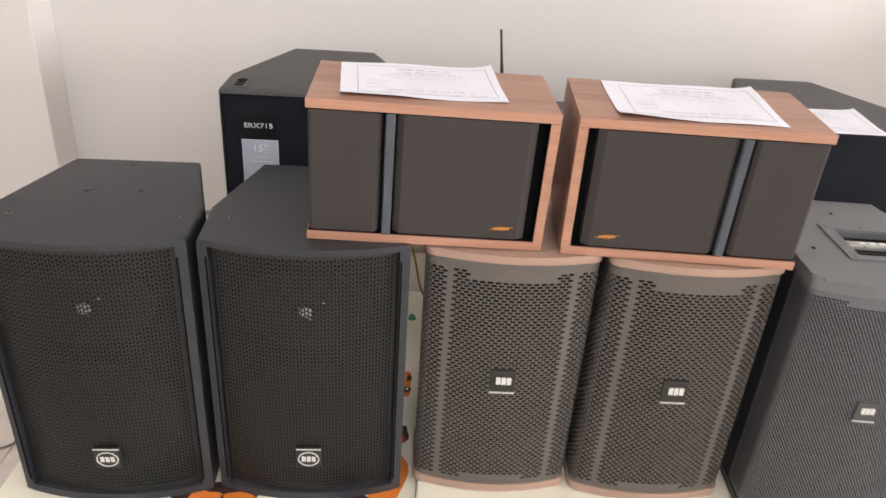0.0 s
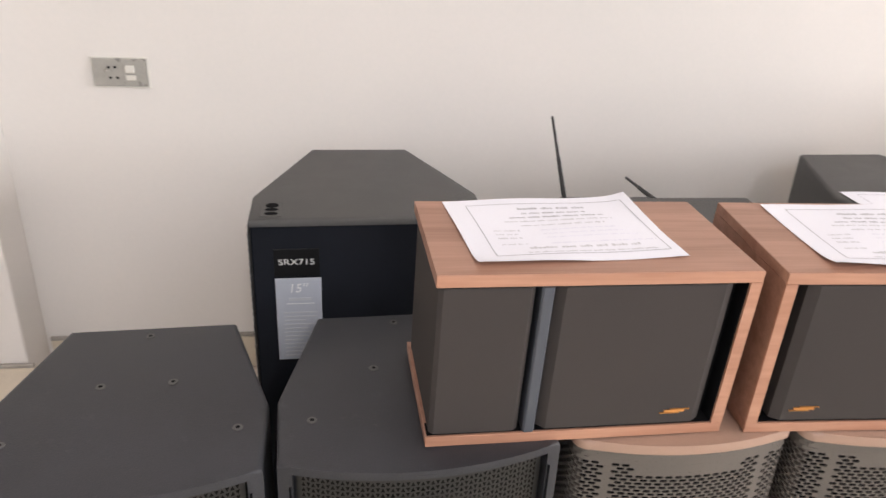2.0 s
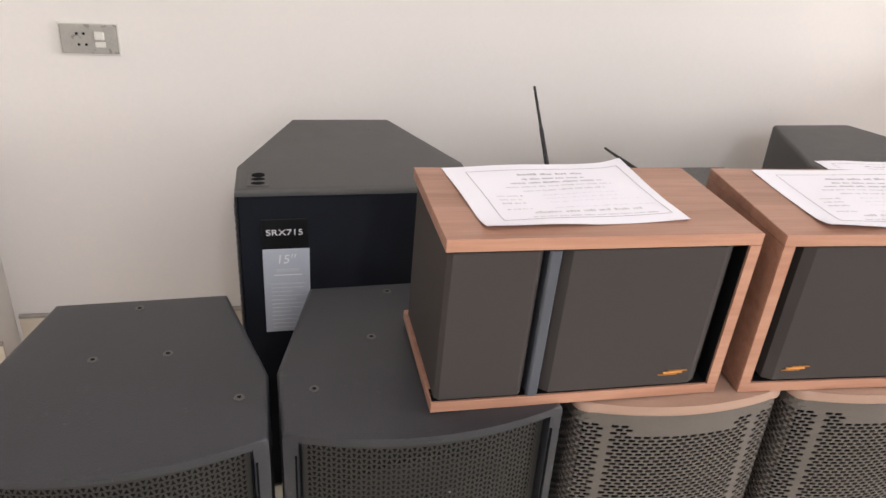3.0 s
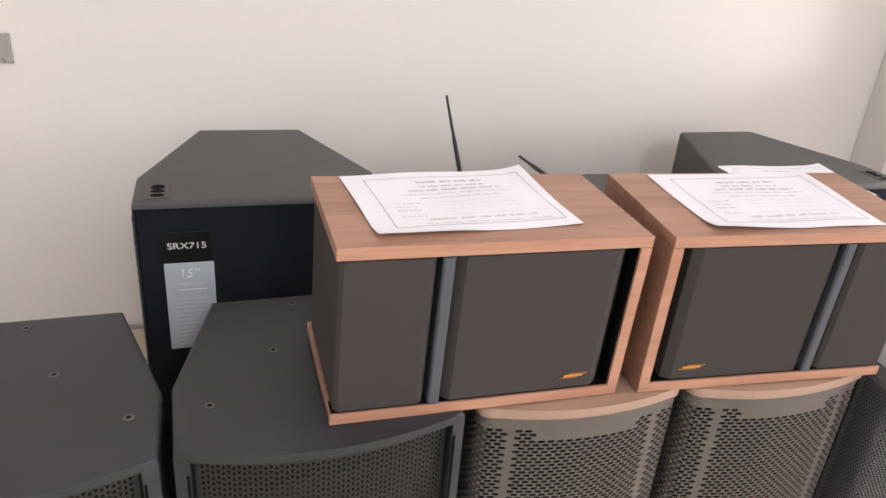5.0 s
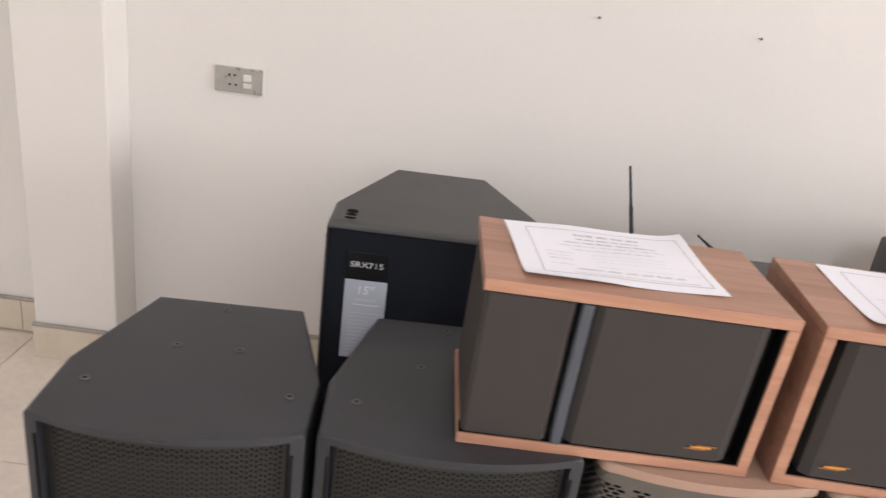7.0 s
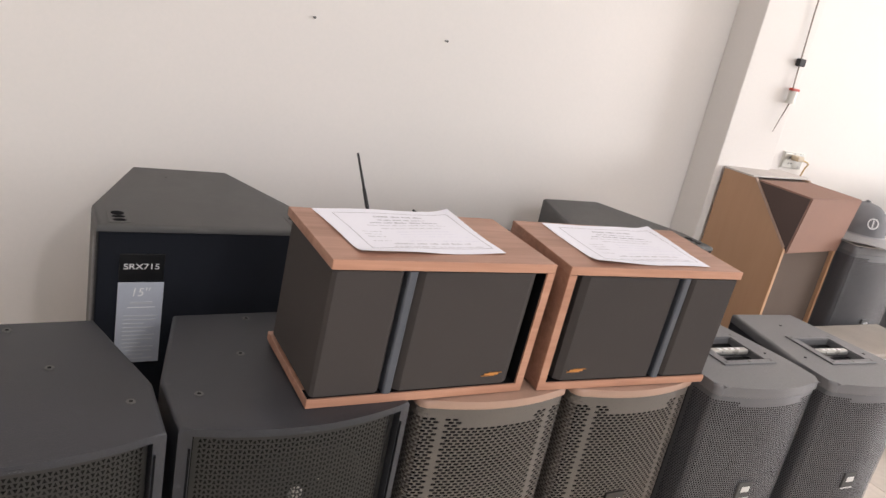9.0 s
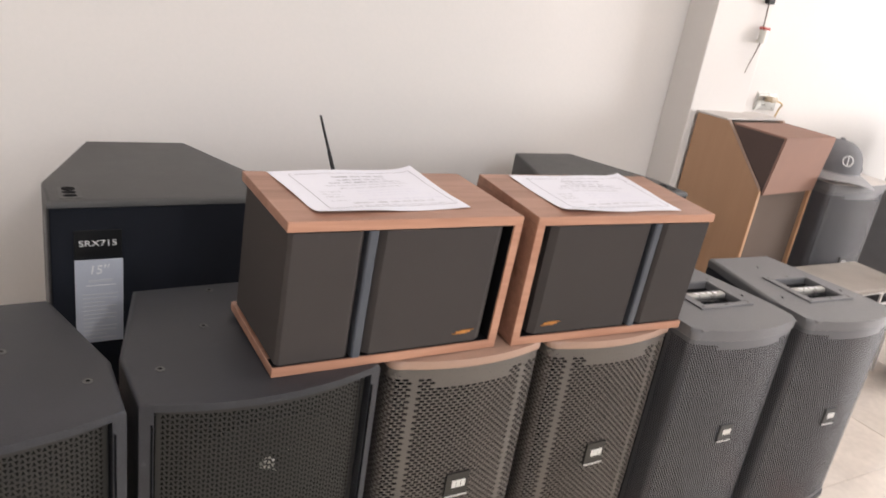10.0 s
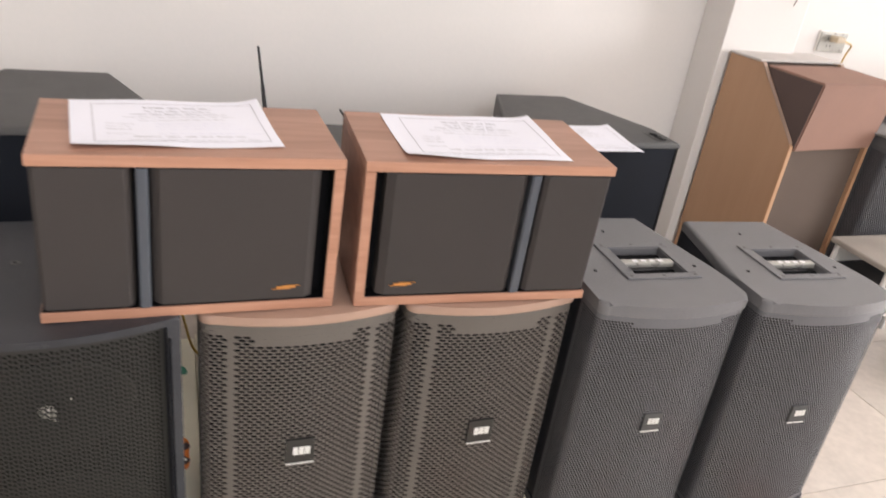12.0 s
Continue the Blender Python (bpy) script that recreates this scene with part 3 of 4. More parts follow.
def handle_speaker():
    t = thing("charcoal_speaker", pose(0, 0, 0), "charcoal stage loudspeaker with hex grille and recessed top handle", "loudspeaker", "charcoal speakers")
    hw, bul, Z = 0.173, 0.025, 0.605
    front = rounded_front(hw, bul, 0.019, 0.08)
    back = [(hw, 0.13), (0.121, 0.395), (-0.121, 0.395), (-hw, 0.13)]
    part("body", prism([(x * 0.97, y + 0.014) for x, y in front] + [(x * 0.99, y) for x, y in back], 0.02, 0.578), BLACK_PAINT, t)
    # the lid is cut open where the handle is let in
    hx, hy = 0.018, 0.013
    x0, x1, y0, y1 = -0.0605 + hx, 0.0665 + hx, 0.0955 + hy, 0.2125 + hy
    lid = prism(front + back, 0.578, Z, top=0.009, bottom=0.003)
    cover = max((f for f in lid.faces if all(abs(v.co.z - Z) < 1e-5 for v in f.verts)), key=lambda f: f.calc_area())
    rim_edges = list(cover.edges)
    bmesh.ops.delete(lid, geom=[cover], context="FACES_ONLY")
    hole = [lid.verts.new((x, y, Z)) for x, y in ((x0, y0), (x1, y0), (x1, y1), (x0, y1))]
    rim_edges += [lid.edges.new((hole[i], hole[(i + 1) % 4])) for i in range(4)]
    bmesh.ops.triangle_fill(lid, edges=rim_edges, use_beauty=True)
    deep = [lid.verts.new((v.co.x, v.co.y, Z - 0.024)) for v in hole]
    for i in range(4):
        lid.faces.new((hole[i], hole[(i + 1) % 4], deep[(i + 1) % 4], deep[i]))
    lid.faces.new(deep)
    bmesh.ops.recalc_face_normals(lid, faces=lid.faces[:])
    part("lid", lid, GREY_PAINT, t, "charcoal textured lid")
    part("base", prism(front + back, 0.0, 0.024, top=0.003, bottom=0.004), BLACK_PAINT, t, smooth=True)
    path = [(x * 0.985, y + 0.003) for x, y in front]

    def keep(s, z):
        if abs(s) > 0.235 or z < 0.035 or z > 0.569:
            return False
        if z > 0.557 and abs(s) < 0.105:
            return False
        return not (abs(s) < 0.023 and 0.296 < z < 0.347)

    grille("grille", path, 0.024, 0.578, 0.0066, 0.0056, (0.0024, 0.00215), "slot", GREY_GRILLE, t, keep, 0.0, "charcoal steel grille with small hexagonal holes")
    part("grille_backing", strip([(x * 0.98, y + 0.007) for x, y in front[6:-6]], 0.025, 0.577, 0.002), FOAM, t)
    bad = part("badge", block(-0.021, 0.023, -bul - 0.002, -bul + 0.005, 0.298, 0.345, 0.001), SRX_TOP, t)
    part("bar", merge(*[block(x - 0.0040, x + 0.0040, -bul - 0.0035, -bul - 0.0015, 0.318, 0.333, 0.0006, 1) for x in (-0.006, 0.0033, 0.0125)]), SILVER_INK, bad, "silver bars on the badge")
    part("badge_rim", block(-0.021, 0.023, -bul - 0.0035, -bul - 0.001, 0.2985, 0.301), SILVER_INK, bad)
    # handle: plate with two finger wells and a bar
    z = Z
    pl = part("handle_plate", merge(block(-0.088, 0.092, 0.075, 0.094, z, z + 0.004, 0.0015), block(-0.088, 0.092, 0.214, 0.234, z, z + 0.004, 0.0015),
                                    block(-0.088, -0.062, 0.0945, 0.2135, z, z + 0.004, 0.0015), block(0.068, 0.092, 0.0945, 0.2135, z, z + 0.004, 0.0015)), GREY_PAINT, t, "moulded handle plate")
    for y0, y1 in ((0.097, 0.140), (0.166, 0.211)):
        part("finger_well", block(-0.060, 0.066, y0, y1, z - 0.0235, z - 0.014, 0.002, 1), GROOVE, pl)
    part("grip", block(-0.061, 0.067, 0.143, 0.163, z - 0.012, z + 0.0020, 0.004), PLASTIC_GREY, pl, "pale shiny grip bar")
    # white patches paint the highlights on the shiny bar
    for k in range(4):
        part("grip_mark", block(-0.034 + 0.021 * k, -0.022 + 0.021 * k, 0.148, 0.158, z + 0.0018, z + 0.0026), WHITE_INK, pl)
    for sx, sy in ((-0.075, 0.085), (0.002, 0.084), (0.08, 0.085), (-0.075, 0.224), (0.002, 0.225), (0.08, 0.224)):
        part("screw", disc(sx, sy, z + 0.0042, 0.004, 0.001, 12), SCREW, pl)
    for ob in (pl, *pl.children):
        for v in ob.data.vertices:
            v.co.x += hx
            v.co.y += hy
    for sx, sy in ((-0.01, 0.315), (0.125, 0.14), (-0.125, 0.13)):
        part("fixing_hole", disc(sx, sy, z + 0.0004, 0.004, 0.001, 12), GROOVE, t)
    return t


k1 = handle_speaker()
k1.matrix_world = pose(0.998, 1.112, 0.0315, 0, 0, -2.2)
k2 = copy_thing(k1, pose(1.367, 1.078, 0.0315, 0, 0, -2.8))
k3 = copy_thing(k1, pose(2.562, 1.845, 0, 0, 0, 2.5))
k3.scale = (1.243, 1.1, 1.223)
tagged(k3, "larger charcoal loudspeaker with glare on its lid under a grey cap", group="charcoal speakers")

# ---------------------------------------------------------------- tall speakers behind (15 inch)


def monitor_speaker():
    t = thing("large_black_speaker", pose(0, 0, 0), "large black loudspeaker with tapered back and dark cloth front", "loudspeaker", "large black speakers")
    hw, Z = 0.236, 0.770
    back = [(hw, 0.125), (0.119, 0.448), (-0.119, 0.448), (-hw, 0.125)]
    part("body", merge(prism([(-hw, 0.012), (hw, 0.012)] + back, 0.0, 0.755, bottom=0.004), prism([(-hw, -0.008), (hw, -0.008)] + back, 0.755, Z, top=0.010)), SRX_TOP, t, smooth=True)
    part("front_cloth", block(-hw + 0.004, hw - 0.004, -0.002, 0.010, 0.03, 0.753, 0.003), SRX_CLOTH, t, "blue-black cloth front")
    part("side_strip", block(-hw, -hw + 0.004, -0.004, 0.010, 0.02, 0.754), BLACK_GRILLE, t)
    part("side_strip", block(hw - 0.004, hw, -0.004, 0.010, 0.02, 0.754), BLACK_GRILLE, t)
    for s in (-1, 1):
        fly = part("rigging_plate", block(s * 0.192 - 0.021, s * 0.192 + 0.021, 0.004, 0.082, Z, Z + 0.0016, 0.0006, 1), SRX_TOP, t)
        part("slot", disc(s * 0.192, 0.062, Z + 0.0016, 0.0130, 0.001, 18), GROOVE, fly)
        part("slot", disc(s * 0.192, 0.040, Z + 0.0016, 0.0075, 0.001, 18, rx=0.013), GROOVE, fly)
        part("slot", disc(s * 0.192, 0.019, Z + 0.0016, 0.0075, 0.001, 18, rx=0.013), GROOVE, fly)
        for px, py in ((-0.016, 0.009), (0.016, 0.009), (-0.016, 0.077), (0.016, 0.077)):
            part("rivet", disc(s * 0.192 + px, py, Z + 0.0018, 0.0022, 0.001, 8), SCREW, fly)
    for s in (-1, 1):
        edge = [(s * (hw + 0.0022), 0.044), (s * (hw + 0.0022), 0.0), (s * (hw + 0.0022) - s * 0.004, -0.0045)]
        grille("grille_return", edge if s < 0 else edge[::-1], 0.03, 0.738, 0.0078, 0.0078, (0.0026, 0.0026), "slot", GREY_GRILLE, t, label="perforated steel return of the front grille")
    for sx in (-0.05, 0.06):
        part("screw", disc(sx, 0.36, Z + 0.0004, 0.003, 0.001, 10), SCREW, t)
    return t


s1 = monitor_speaker()
s1.matrix_world = pose(-0.1875, 1.687, 0, 0, 0, 2.0)
s2 = copy_thing(s1, pose(1.148, 1.720, 0, 0, 0, 2.0))
s2.scale = (1.02, 1.0, 0.982)
plate = part("name_plate", block(-0.190, -0.101, -0.0045, -0.0022, 0.6445, 0.705, 0.0006, 1), PLATE, s1, "black plate with white lettering")
lettering("lettering", "SRX715", 0.0178, pose(-0.146, -0.0048, 0.6765, 90) @ Matrix.Diagonal((1.24, 1, 1, 1)), WHITE_INK, plate)
lab = part("spec_label", block(-0.190, -0.099, -0.0040, -0.0022, 0.450, 0.6405, 0.0004, 1), LABEL, s1, "silver grey label with pale print")
lettering("lettering", "15\u2033", 0.027, pose(-0.146, -0.0043, 0.617, 90), WHITE_INK, lab, 0.15)
part("print_line", block(-0.165, -0.120, -0.0046, -0.0038, 0.590, 0.596), PALE_INK, lab)
part("print_line", block(-0.170, -0.114, -0.0046, -0.0038, 0.582, 0.5835), WHITE_INK, lab)
for k, w in enumerate((1.0, 0.97, 0.62, 0.93, 0.7, 0.96, 0.9, 0.55, 0.95, 0.92, 0.66, 0.94)):
    z = 0.562 - 0.0093 * k
    part("print_line", block(-0.176, -0.176 + 0.068 * w, -0.0046, -0.0038, z - 0.0016, z + 0.0016), PALE_INK, lab)

# ---------------------------------------------------------------- wood veneer bookshelf speakers


def shelf_speaker(mirror):
    """Veneered box open at the front: cloth grilles wrap one end, a vane parts them, a dark slot runs at the veneered end."""
    t = thing("bookshelf_speaker", pose(0, 0, 0), "red-brown veneered bookshelf speaker with brown cloth grille on other speakers", "loudspeaker", "pair of veneered speakers")
    W, D, Hh, th = 0.4415, 0.236, 0.2705, 0.0168
    s = -1 if mirror else 1

    def bx(x0, x1, *r, **k):
        a, b = s * x0, s * x1
        return block(min(a, b), max(a, b), *r, **k)
    h = W / 2
    part("top_panel", bx(-h, h, 0.0035, D, Hh - th, Hh, bevel=0.0012), WALNUT, t)
    part("base_panel", bx(-h, h, 0.0035, D, 0, th, bevel=0.0012), WALNUT, t)
    part("end_panel", bx(h - th, h, 0.0035, D, th, Hh - th), WALNUT, t)
    part("edge_band", bx(-h, h, 0.0, 0.0034, Hh - th, Hh, bevel=0.0008), WALNUT_EDGE, t, "orange-brown front edge")
    part("edge_band", bx(-h, h, 0.0, 0.0034, 0, th, bevel=0.0008), WALNUT_EDGE, t)
    part("edge_band", bx(h - th, h, 0.0, 0.0034, th + 0.0005, Hh - th - 0.0005), WALNUT_EDGE, t)
    part("baffle", bx(-h + 0.012, h - th - 0.0005, 0.030, D - 0.004, th + 0.0005, Hh - th - 0.0005), GROOVE, t, "black inner baffle")
    for nm, r in (("base_liner", (-h + 0.002, h - th - 0.0005, 0.0038, 0.0295, th + 0.0002, th + 0.0012)),
                  ("top_liner", (-h + 0.002, h - th - 0.0005, 0.0038, 0.0295, Hh - th - 0.0012, Hh - th - 0.0002)),
                  ("end_liner", (h - th - 0.0014, h - th - 0.0003, 0.0038, 0.0295, th + 0.0014, Hh - th - 0.0014))):
        part(nm, bx(*r), GROOVE, t, "black painted rebate")
    z0, z1 = th + 0.0040, Hh - th - 0.002
    # short grille round the open end
    sg = [(-h + 0.004, D - 0.02), (-h + 0.004, 0.006), (-h + 0.010, 0.0), (-0.098, 0.0), (-0.091, 0.006), (-0.087, 0.026), (-0.087, 0.029), (-h + 0.011, 0.029), (-h + 0.011, D - 0.02)]
    # long grille with bevelled sides
    lg = [(-0.0645, 0.029), (-0.063, 0.012), (-0.051, 0.0005), (0.170, 0.0005), (0.184, 0.009), (0.186, 0.029)]
    for nm, o in (("side_grille", sg), ("front_grille", lg)):
        o = [(s * x, y) for x, y in o]
        if s < 0:
            o = o[::-1]
        part(nm, prism(o, z0, z1, top=0.0015, bottom=0.0015, seg=1), CLOTH, t, "stretched brown-grey cloth grille")
    v = [(-0.0835, 0.028), (-0.0835, 0.002), (-0.081, -0.001), (-0.069, -0.001), (-0.0665, 0.002), (-0.0665, 0.028)]
    v = [(s * x, y) for x, y in v]
    part("vane", prism(v if s > 0 else v[::-1], th + 0.002, Hh - th - 0.0015), VANE, t, "blue-grey metal vane")
    lx = s * 0.139
    part("maker_mark", merge(block(lx - 0.022, lx + 0.008, -0.0016, 0.0008, 0.0404, 0.0412), block(lx - 0.015, lx + 0.016, -0.0016, 0.0008, 0.0422, 0.0456, 0.0004, 1),
                             block(lx - 0.006, lx + 0.023, -0.0016, 0.0008, 0.0466, 0.0474)), GOLD, t, "small gold bars")
    return t


b1 = shelf_speaker(False)
b1.matrix_world = pose(0.0927, 1.1605, 0.6392, 1.94, 1.0, 2.0)
b2 = shelf_speaker(True)
b2.matrix_world = pose(0.5705, 1.154, 0.6360, 2.4, -0.3, -2.65)
tagged(b2, "red-brown veneered bookshelf speaker with brown cloth grille on taupe speakers")


def paper(m, label, seed):
    rnd = random.Random(seed)
    t = thing("price_paper", m, label, "paper", "printed papers")
    w, d, nx, ny = 0.297, 0.21, 36, 26
    a, b, c = rnd.uniform(0, 6), rnd.uniform(0, 6), rnd.uniform(0.7, 1.2)

    def zz(x, y):
        u, v = x / w + 0.5, y / d + 0.5
        ripple = 0.0012 * (1 + math.sin(9 * u + a) * math.cos(6 * v + b)) * c
        curl = 0.014 * max(0, 0.22 - v) ** 2 / 0.0484 * max(0, 0.5 - abs(u - 0.02)) * 1.1 + 0.010 * max(0, u - 0.85) ** 2 / 0.0225 * max(0, v - 0.3)
        return 0.0006 + ripple + curl

    def sheet(x0, x1, y0, y1, lift, kx, ky, thick):
        bm = bmesh.new()
        top, bot = [], []
        for j in range(ky + 1):
            for i in range(kx + 1):
                x, y = x0 + (x1 - x0) * i / kx, y0 + (y1 - y0) * j / ky
                z = zz(x, y) + lift
                top.append(bm.verts.new((x, y, z)))
                bot.append(bm.verts.new((x, y, z - thick)))
        q = kx + 1
        for j in range(ky):
            for i in range(kx):
                k = j * q + i
                bm.faces.new((top[k], top[k + 1], top[k + 1 + q], top[k + q]))
                bm.faces.new((bot[k], bot[k + q], bot[k + 1 + q], bot[k + 1]))
        return bm
    part("sheet", sheet(-w / 2, w / 2, -d / 2, d / 2, 0, nx, ny, 0.00025), PAPER, t, smooth=True)

    def line(cx, cy, ww, hh, ink, name="print_line"):
        part(name, sheet(cx - ww / 2, cx + ww / 2, cy - hh / 2, cy + hh / 2, 0.00035, max(2, int(ww / 0.008)), max(1, int(hh / 0.008)), 0.0002), ink, t)
    for y in (-0.083, 0.084):
        line(0.008, y, 0.25, 0.0013, INK_DARK, "border_line")
    for x in (-0.117, 0.133):
        line(x, 0.0005, 0.0013, 0.167, INK_DARK, "border_line")
    def words(cx, cy, ww, hh, ink):
        """One printed line: short letter-sized bars in word groups, joined into one mesh."""
        bits, x, left = [], cx - ww / 2, 0
        while x < cx + ww / 2:
            if left == 0:
                x += hh * 0.9
                left = rnd.randint(3, 8)
            l = hh * rnd.uniform(0.35, 0.8)
            up = hh * rnd.choice((0.7, 0.75, 1.0))
            y = cy - hh / 2 + up / 2
            bits.append(sheet(x, x + l, y - up / 2, y + up / 2, 0.00035, 1, 1, 0.0002))
            x += l + hh * 0.22
            left -= 1
        part("print_line", merge(*bits), ink, t)
    for cy, ww, hh, ink in ((0.066, 0.110, 0.0060, INK_DARK), (0.050, 0.105, 0.0042, INK_DARK), (0.037, 0.150, 0.0046, INK_DARK), (0.024, 0.172, 0.0036, INK), (0.010, 0.130, 0.0036, INK)):
        words(0.008, cy, ww, hh, ink)
    for k, cy in enumerate((-0.006, -0.018, -0.030, -0.049)):
        words(-0.085, cy, 0.036, 0.0034, INK)
        words(0.028 + 0.006 * k, cy, 0.12 + 0.012 * k, 0.0026, INK_BLUE)
    words(0.012, -0.062, 0.165, 0.0060, INK)
    words(0.020, -0.076, 0.19, 0.0032, INK)
    return t


paper(b1.matrix_basis @ pose(-0.024, 0.1375, 0.2707, 0, 0, 4.2), "white printed paper with a ruled border lying on the veneered speaker", 3)
paper(b2.matrix_basis @ pose(-0.005, 0.1235, 0.2707, 0, 0, 1.6), "white printed paper with a ruled border lying on the veneered speaker", 8)
paper(pose(1.070, 1.746, 0.7568, 0, 0, -2.0), "white printed paper lying on the large black speaker", 12)

# ---------------------------------------------------------------- amplifier rack with aerials, behind
rack = thing("amplifier_rack", pose(0.50, 1.70, 0), "black amplifier rack with a green light and two aerials", "amplifier rack")
part("body", block(-0.24, 0.26, 0.012, 0.265, 0.0, 0.704, 0.006), SRX_TOP, rack)
for k in range(5):
    un = part("unit", block(-0.22, 0.24, 0.0, 0.012, 0.05 + 0.125 * k, 0.165 + 0.125 * k, 0.003), BLACK_PAINT, rack)
    part("knob", disc(0.18, -0.008, 0.107 + 0.125 * k, 0.012, 0.016, 18, "y"), BLACK_GRILLE, un)
part("green_light", block(-0.075, 0.0, -0.004, 0.0, 0.590, 0.606, 0.001), GREEN_LED, rack, "green display light")
for a, b in (((-0.208, 0.264, 0.69), (-0.217, 0.423, 0.861)), ((0.015, 0.264, 0.70), (0.030, 0.489, 0.676))):
    A, B = Vector(a), Vector(b)
    an = part("aerial", tube([A, A.lerp(B, 0.5)], 0.0060, 10, 0.0052), RUBBER, rack, "black rubber aerial")
    part("whip", tube([A.lerp(B, 0.5), A.lerp(B, 0.55), B], 0.0044, 10, 0.0034), RUBBER, an)
part("aerial_mount", block(-0.22, 0.03, 0.2655, 0.280, 0.66, 0.700, 0.004), BLACK_PAINT, rack)

# ---------------------------------------------------------------- old brown two-part speaker
old = thing("brown_speaker", pose(1.918, 1.846, 0, 0, 0, 8.0), "old orange-brown wooden speaker with leatherette horn box on top", "loudspeaker")
prof = [(0.33, 0.0), (0.33, 0.930), (0.20, 0.930), (0.010, 0.715), (0.010, 0.0)][::-1]
W = 0.40
part("side_panel", prism(prof, 0.0, 0.016, axis="x"), OLD_WOOD, old, "orange-brown wooden side")
part("side_panel", prism(prof, W - 0.016, W, axis="x"), OLD_WOOD, old)
core = [(0.328, 0.002), (0.328, 0.924), (0.20, 0.924), (0.018, 0.712), (0.018, 0.002)][::-1]
part("front_cloth", prism(core, 0.0165, W - 0.0165, axis="x"), FAWN, old, "fawn cloth front")
part("lid", block(0.0, W, 0.205, 0.335, 0.9305, 0.938, 0.002), PALE_TOP, old, "pale lid")
for x0 in (-0.0005, W - 0.0165):
    part("edging", block(x0, x0 + 0.017, 0.0035, 0.0098, 0.0, 0.712, 0.001, 1), OLD_EDGE, old, "light orange edging")
    e = block(x0, x0 + 0.017, -0.004, 0.0, 0.0, 0.287, 0.001, 1)
    sl = part("edging", e, OLD_TRIM, old, "pale brown slanted edging")
    sl.matrix_local = Matrix.Translation((0, 0.010, 0.716)) @ Matrix.Rotation(-math.atan2(0.19, 0.215), 4, "X")
horn = prism([(0.190, 0.926), (-0.026, 0.922), (-0.002, 0.694), (0.020, 0.700)], 0.017, W - 0.005, axis="x")
bmesh.ops.bevel(horn, geom=horn.edges[:], offset=0.004, segments=2, affect="EDGES")
hb = part("horn_box", horn, VELVET, old, "brown leatherette horn box")
part("horn_side", prism([(0.180, 0.921), (-0.021, 0.917), (0.001, 0.704)], 0.0128, 0.0166, axis="x"), VELVET_SHADE, old, "shaded side of the horn box, coloured darker")

old.scale = (1.03, 1.04, 1.0)

# ---------------------------------------------------------------- things on and beside the far speaker
# the pale colour of this sheet paints glare onto the charcoal lid
glare = part("dust_cover", prism([(-0.172, 0.004), (-0.1, -0.018), (0, -0.026), (0.1, -0.018), (0.172, 0.004), (0.170, 0.128), (0.118, 0.391), (-0.118, 0.391), (-0.170, 0.128)], 0.6052, 0.6080), PALE_TOP, k3, "pale sheet for the glare on the lid")
for ch in list(k3.children):
    if ch.name.split(".")[0] in ("handle_plate", "fixing_hole"):
        for g in list(ch.children):
            bpy.data.objects.remove(g)
        bpy.data.objects.remove(ch)

cap = thing("baseball_cap", pose(2.50, 1.955, 0.7435, 0, 0, -44), "grey cotton baseball cap with a white emblem lying on the speaker", "cap")
crown = bmesh.new()
rows_, cols_ = 12, 28
vs = []
for j in range(rows_ + 1):
    f = j / rows_
    r = 0.088 * (1 - f ** 3.2) ** 0.55 if f < 1 else 0.0
    ring = []
    for i in range(cols_):
        a = 2 * math.pi * i / cols_
        ring.append(crown.verts.new((r * math.cos(a), r * 1.13 * math.sin(a) + 0.01 * f, 0.022 + 0.108 * f + 0.0018 * math.cos(6 * a) * (1 - f))))
    vs.append(ring)
for a, b in zip(vs, vs[1:]):
    for i in range(cols_):
        crown.faces.new((a[i], a[(i + 1) % cols_], b[(i + 1) % cols_], b[i]))
bmesh.ops.remove_doubles(crown, verts=crown.verts[:], dist=0.0004)
part("crown", crown, FELT, cap, smooth=True)
brim = bmesh.new()
top, bot = [], []
for j in range(7):
    for i in range(17):
        a = math.pi * (1.02 + 0.96 * i / 16)
        ex = 0.086 + (0.076 * math.sin(math.pi * i / 16) ** 0.6) * j / 6
        x, y = ex * math.cos(a) * (1 + 0.02 * j), ex * 1.13 * math.sin(a)
        z = 0.024 - 0.003 * j + 0.010 * (1 - (x / 0.09) ** 2) * j / 6
        top.append(brim.verts.new((x, y, z)))
        bot.append(brim.verts.new((x, y, z - 0.003)))
for j in range(6):
    for i in range(16):
        k = j * 17 + i
        brim.faces.new((top[k], top[k + 17], top[k + 18], top[k + 1]))
        brim.faces.new((bot[k], bot[k + 1], bot[k + 18], bot[k + 17]))
for i in range(16):
    k = 6 * 17 + i
    brim.faces.new((top[k], bot[k], bot[k + 1], top[k + 1]))
part("brim", brim, FELT_LIGHT, cap, "light grey stiff brim", True)
part("button", disc(0, 0.01, 0.131, 0.008, 0.006, 14), FELT, cap)
em = part("emblem", revolve([(0.015, 0.0), (0.015, 0.002), (0.019, 0.002), (0.019, 0.0)], 24, "y"), WHITE_INK, cap, "white ring emblem")
em.matrix_local = pose(0.012, -0.0955, 0.072, -12, 0, 6)
eb = part("emblem_stroke", block(-0.002, 0.002, -0.002, 0.0, -0.014, 0.012), WHITE_INK, em)
part("band", revolve([(0.0885, 0.012), (0.0895, 0.020), (0.0885, 0.028)], 28), FELT_LIGHT, cap).scale = (1, 1.13, 1)

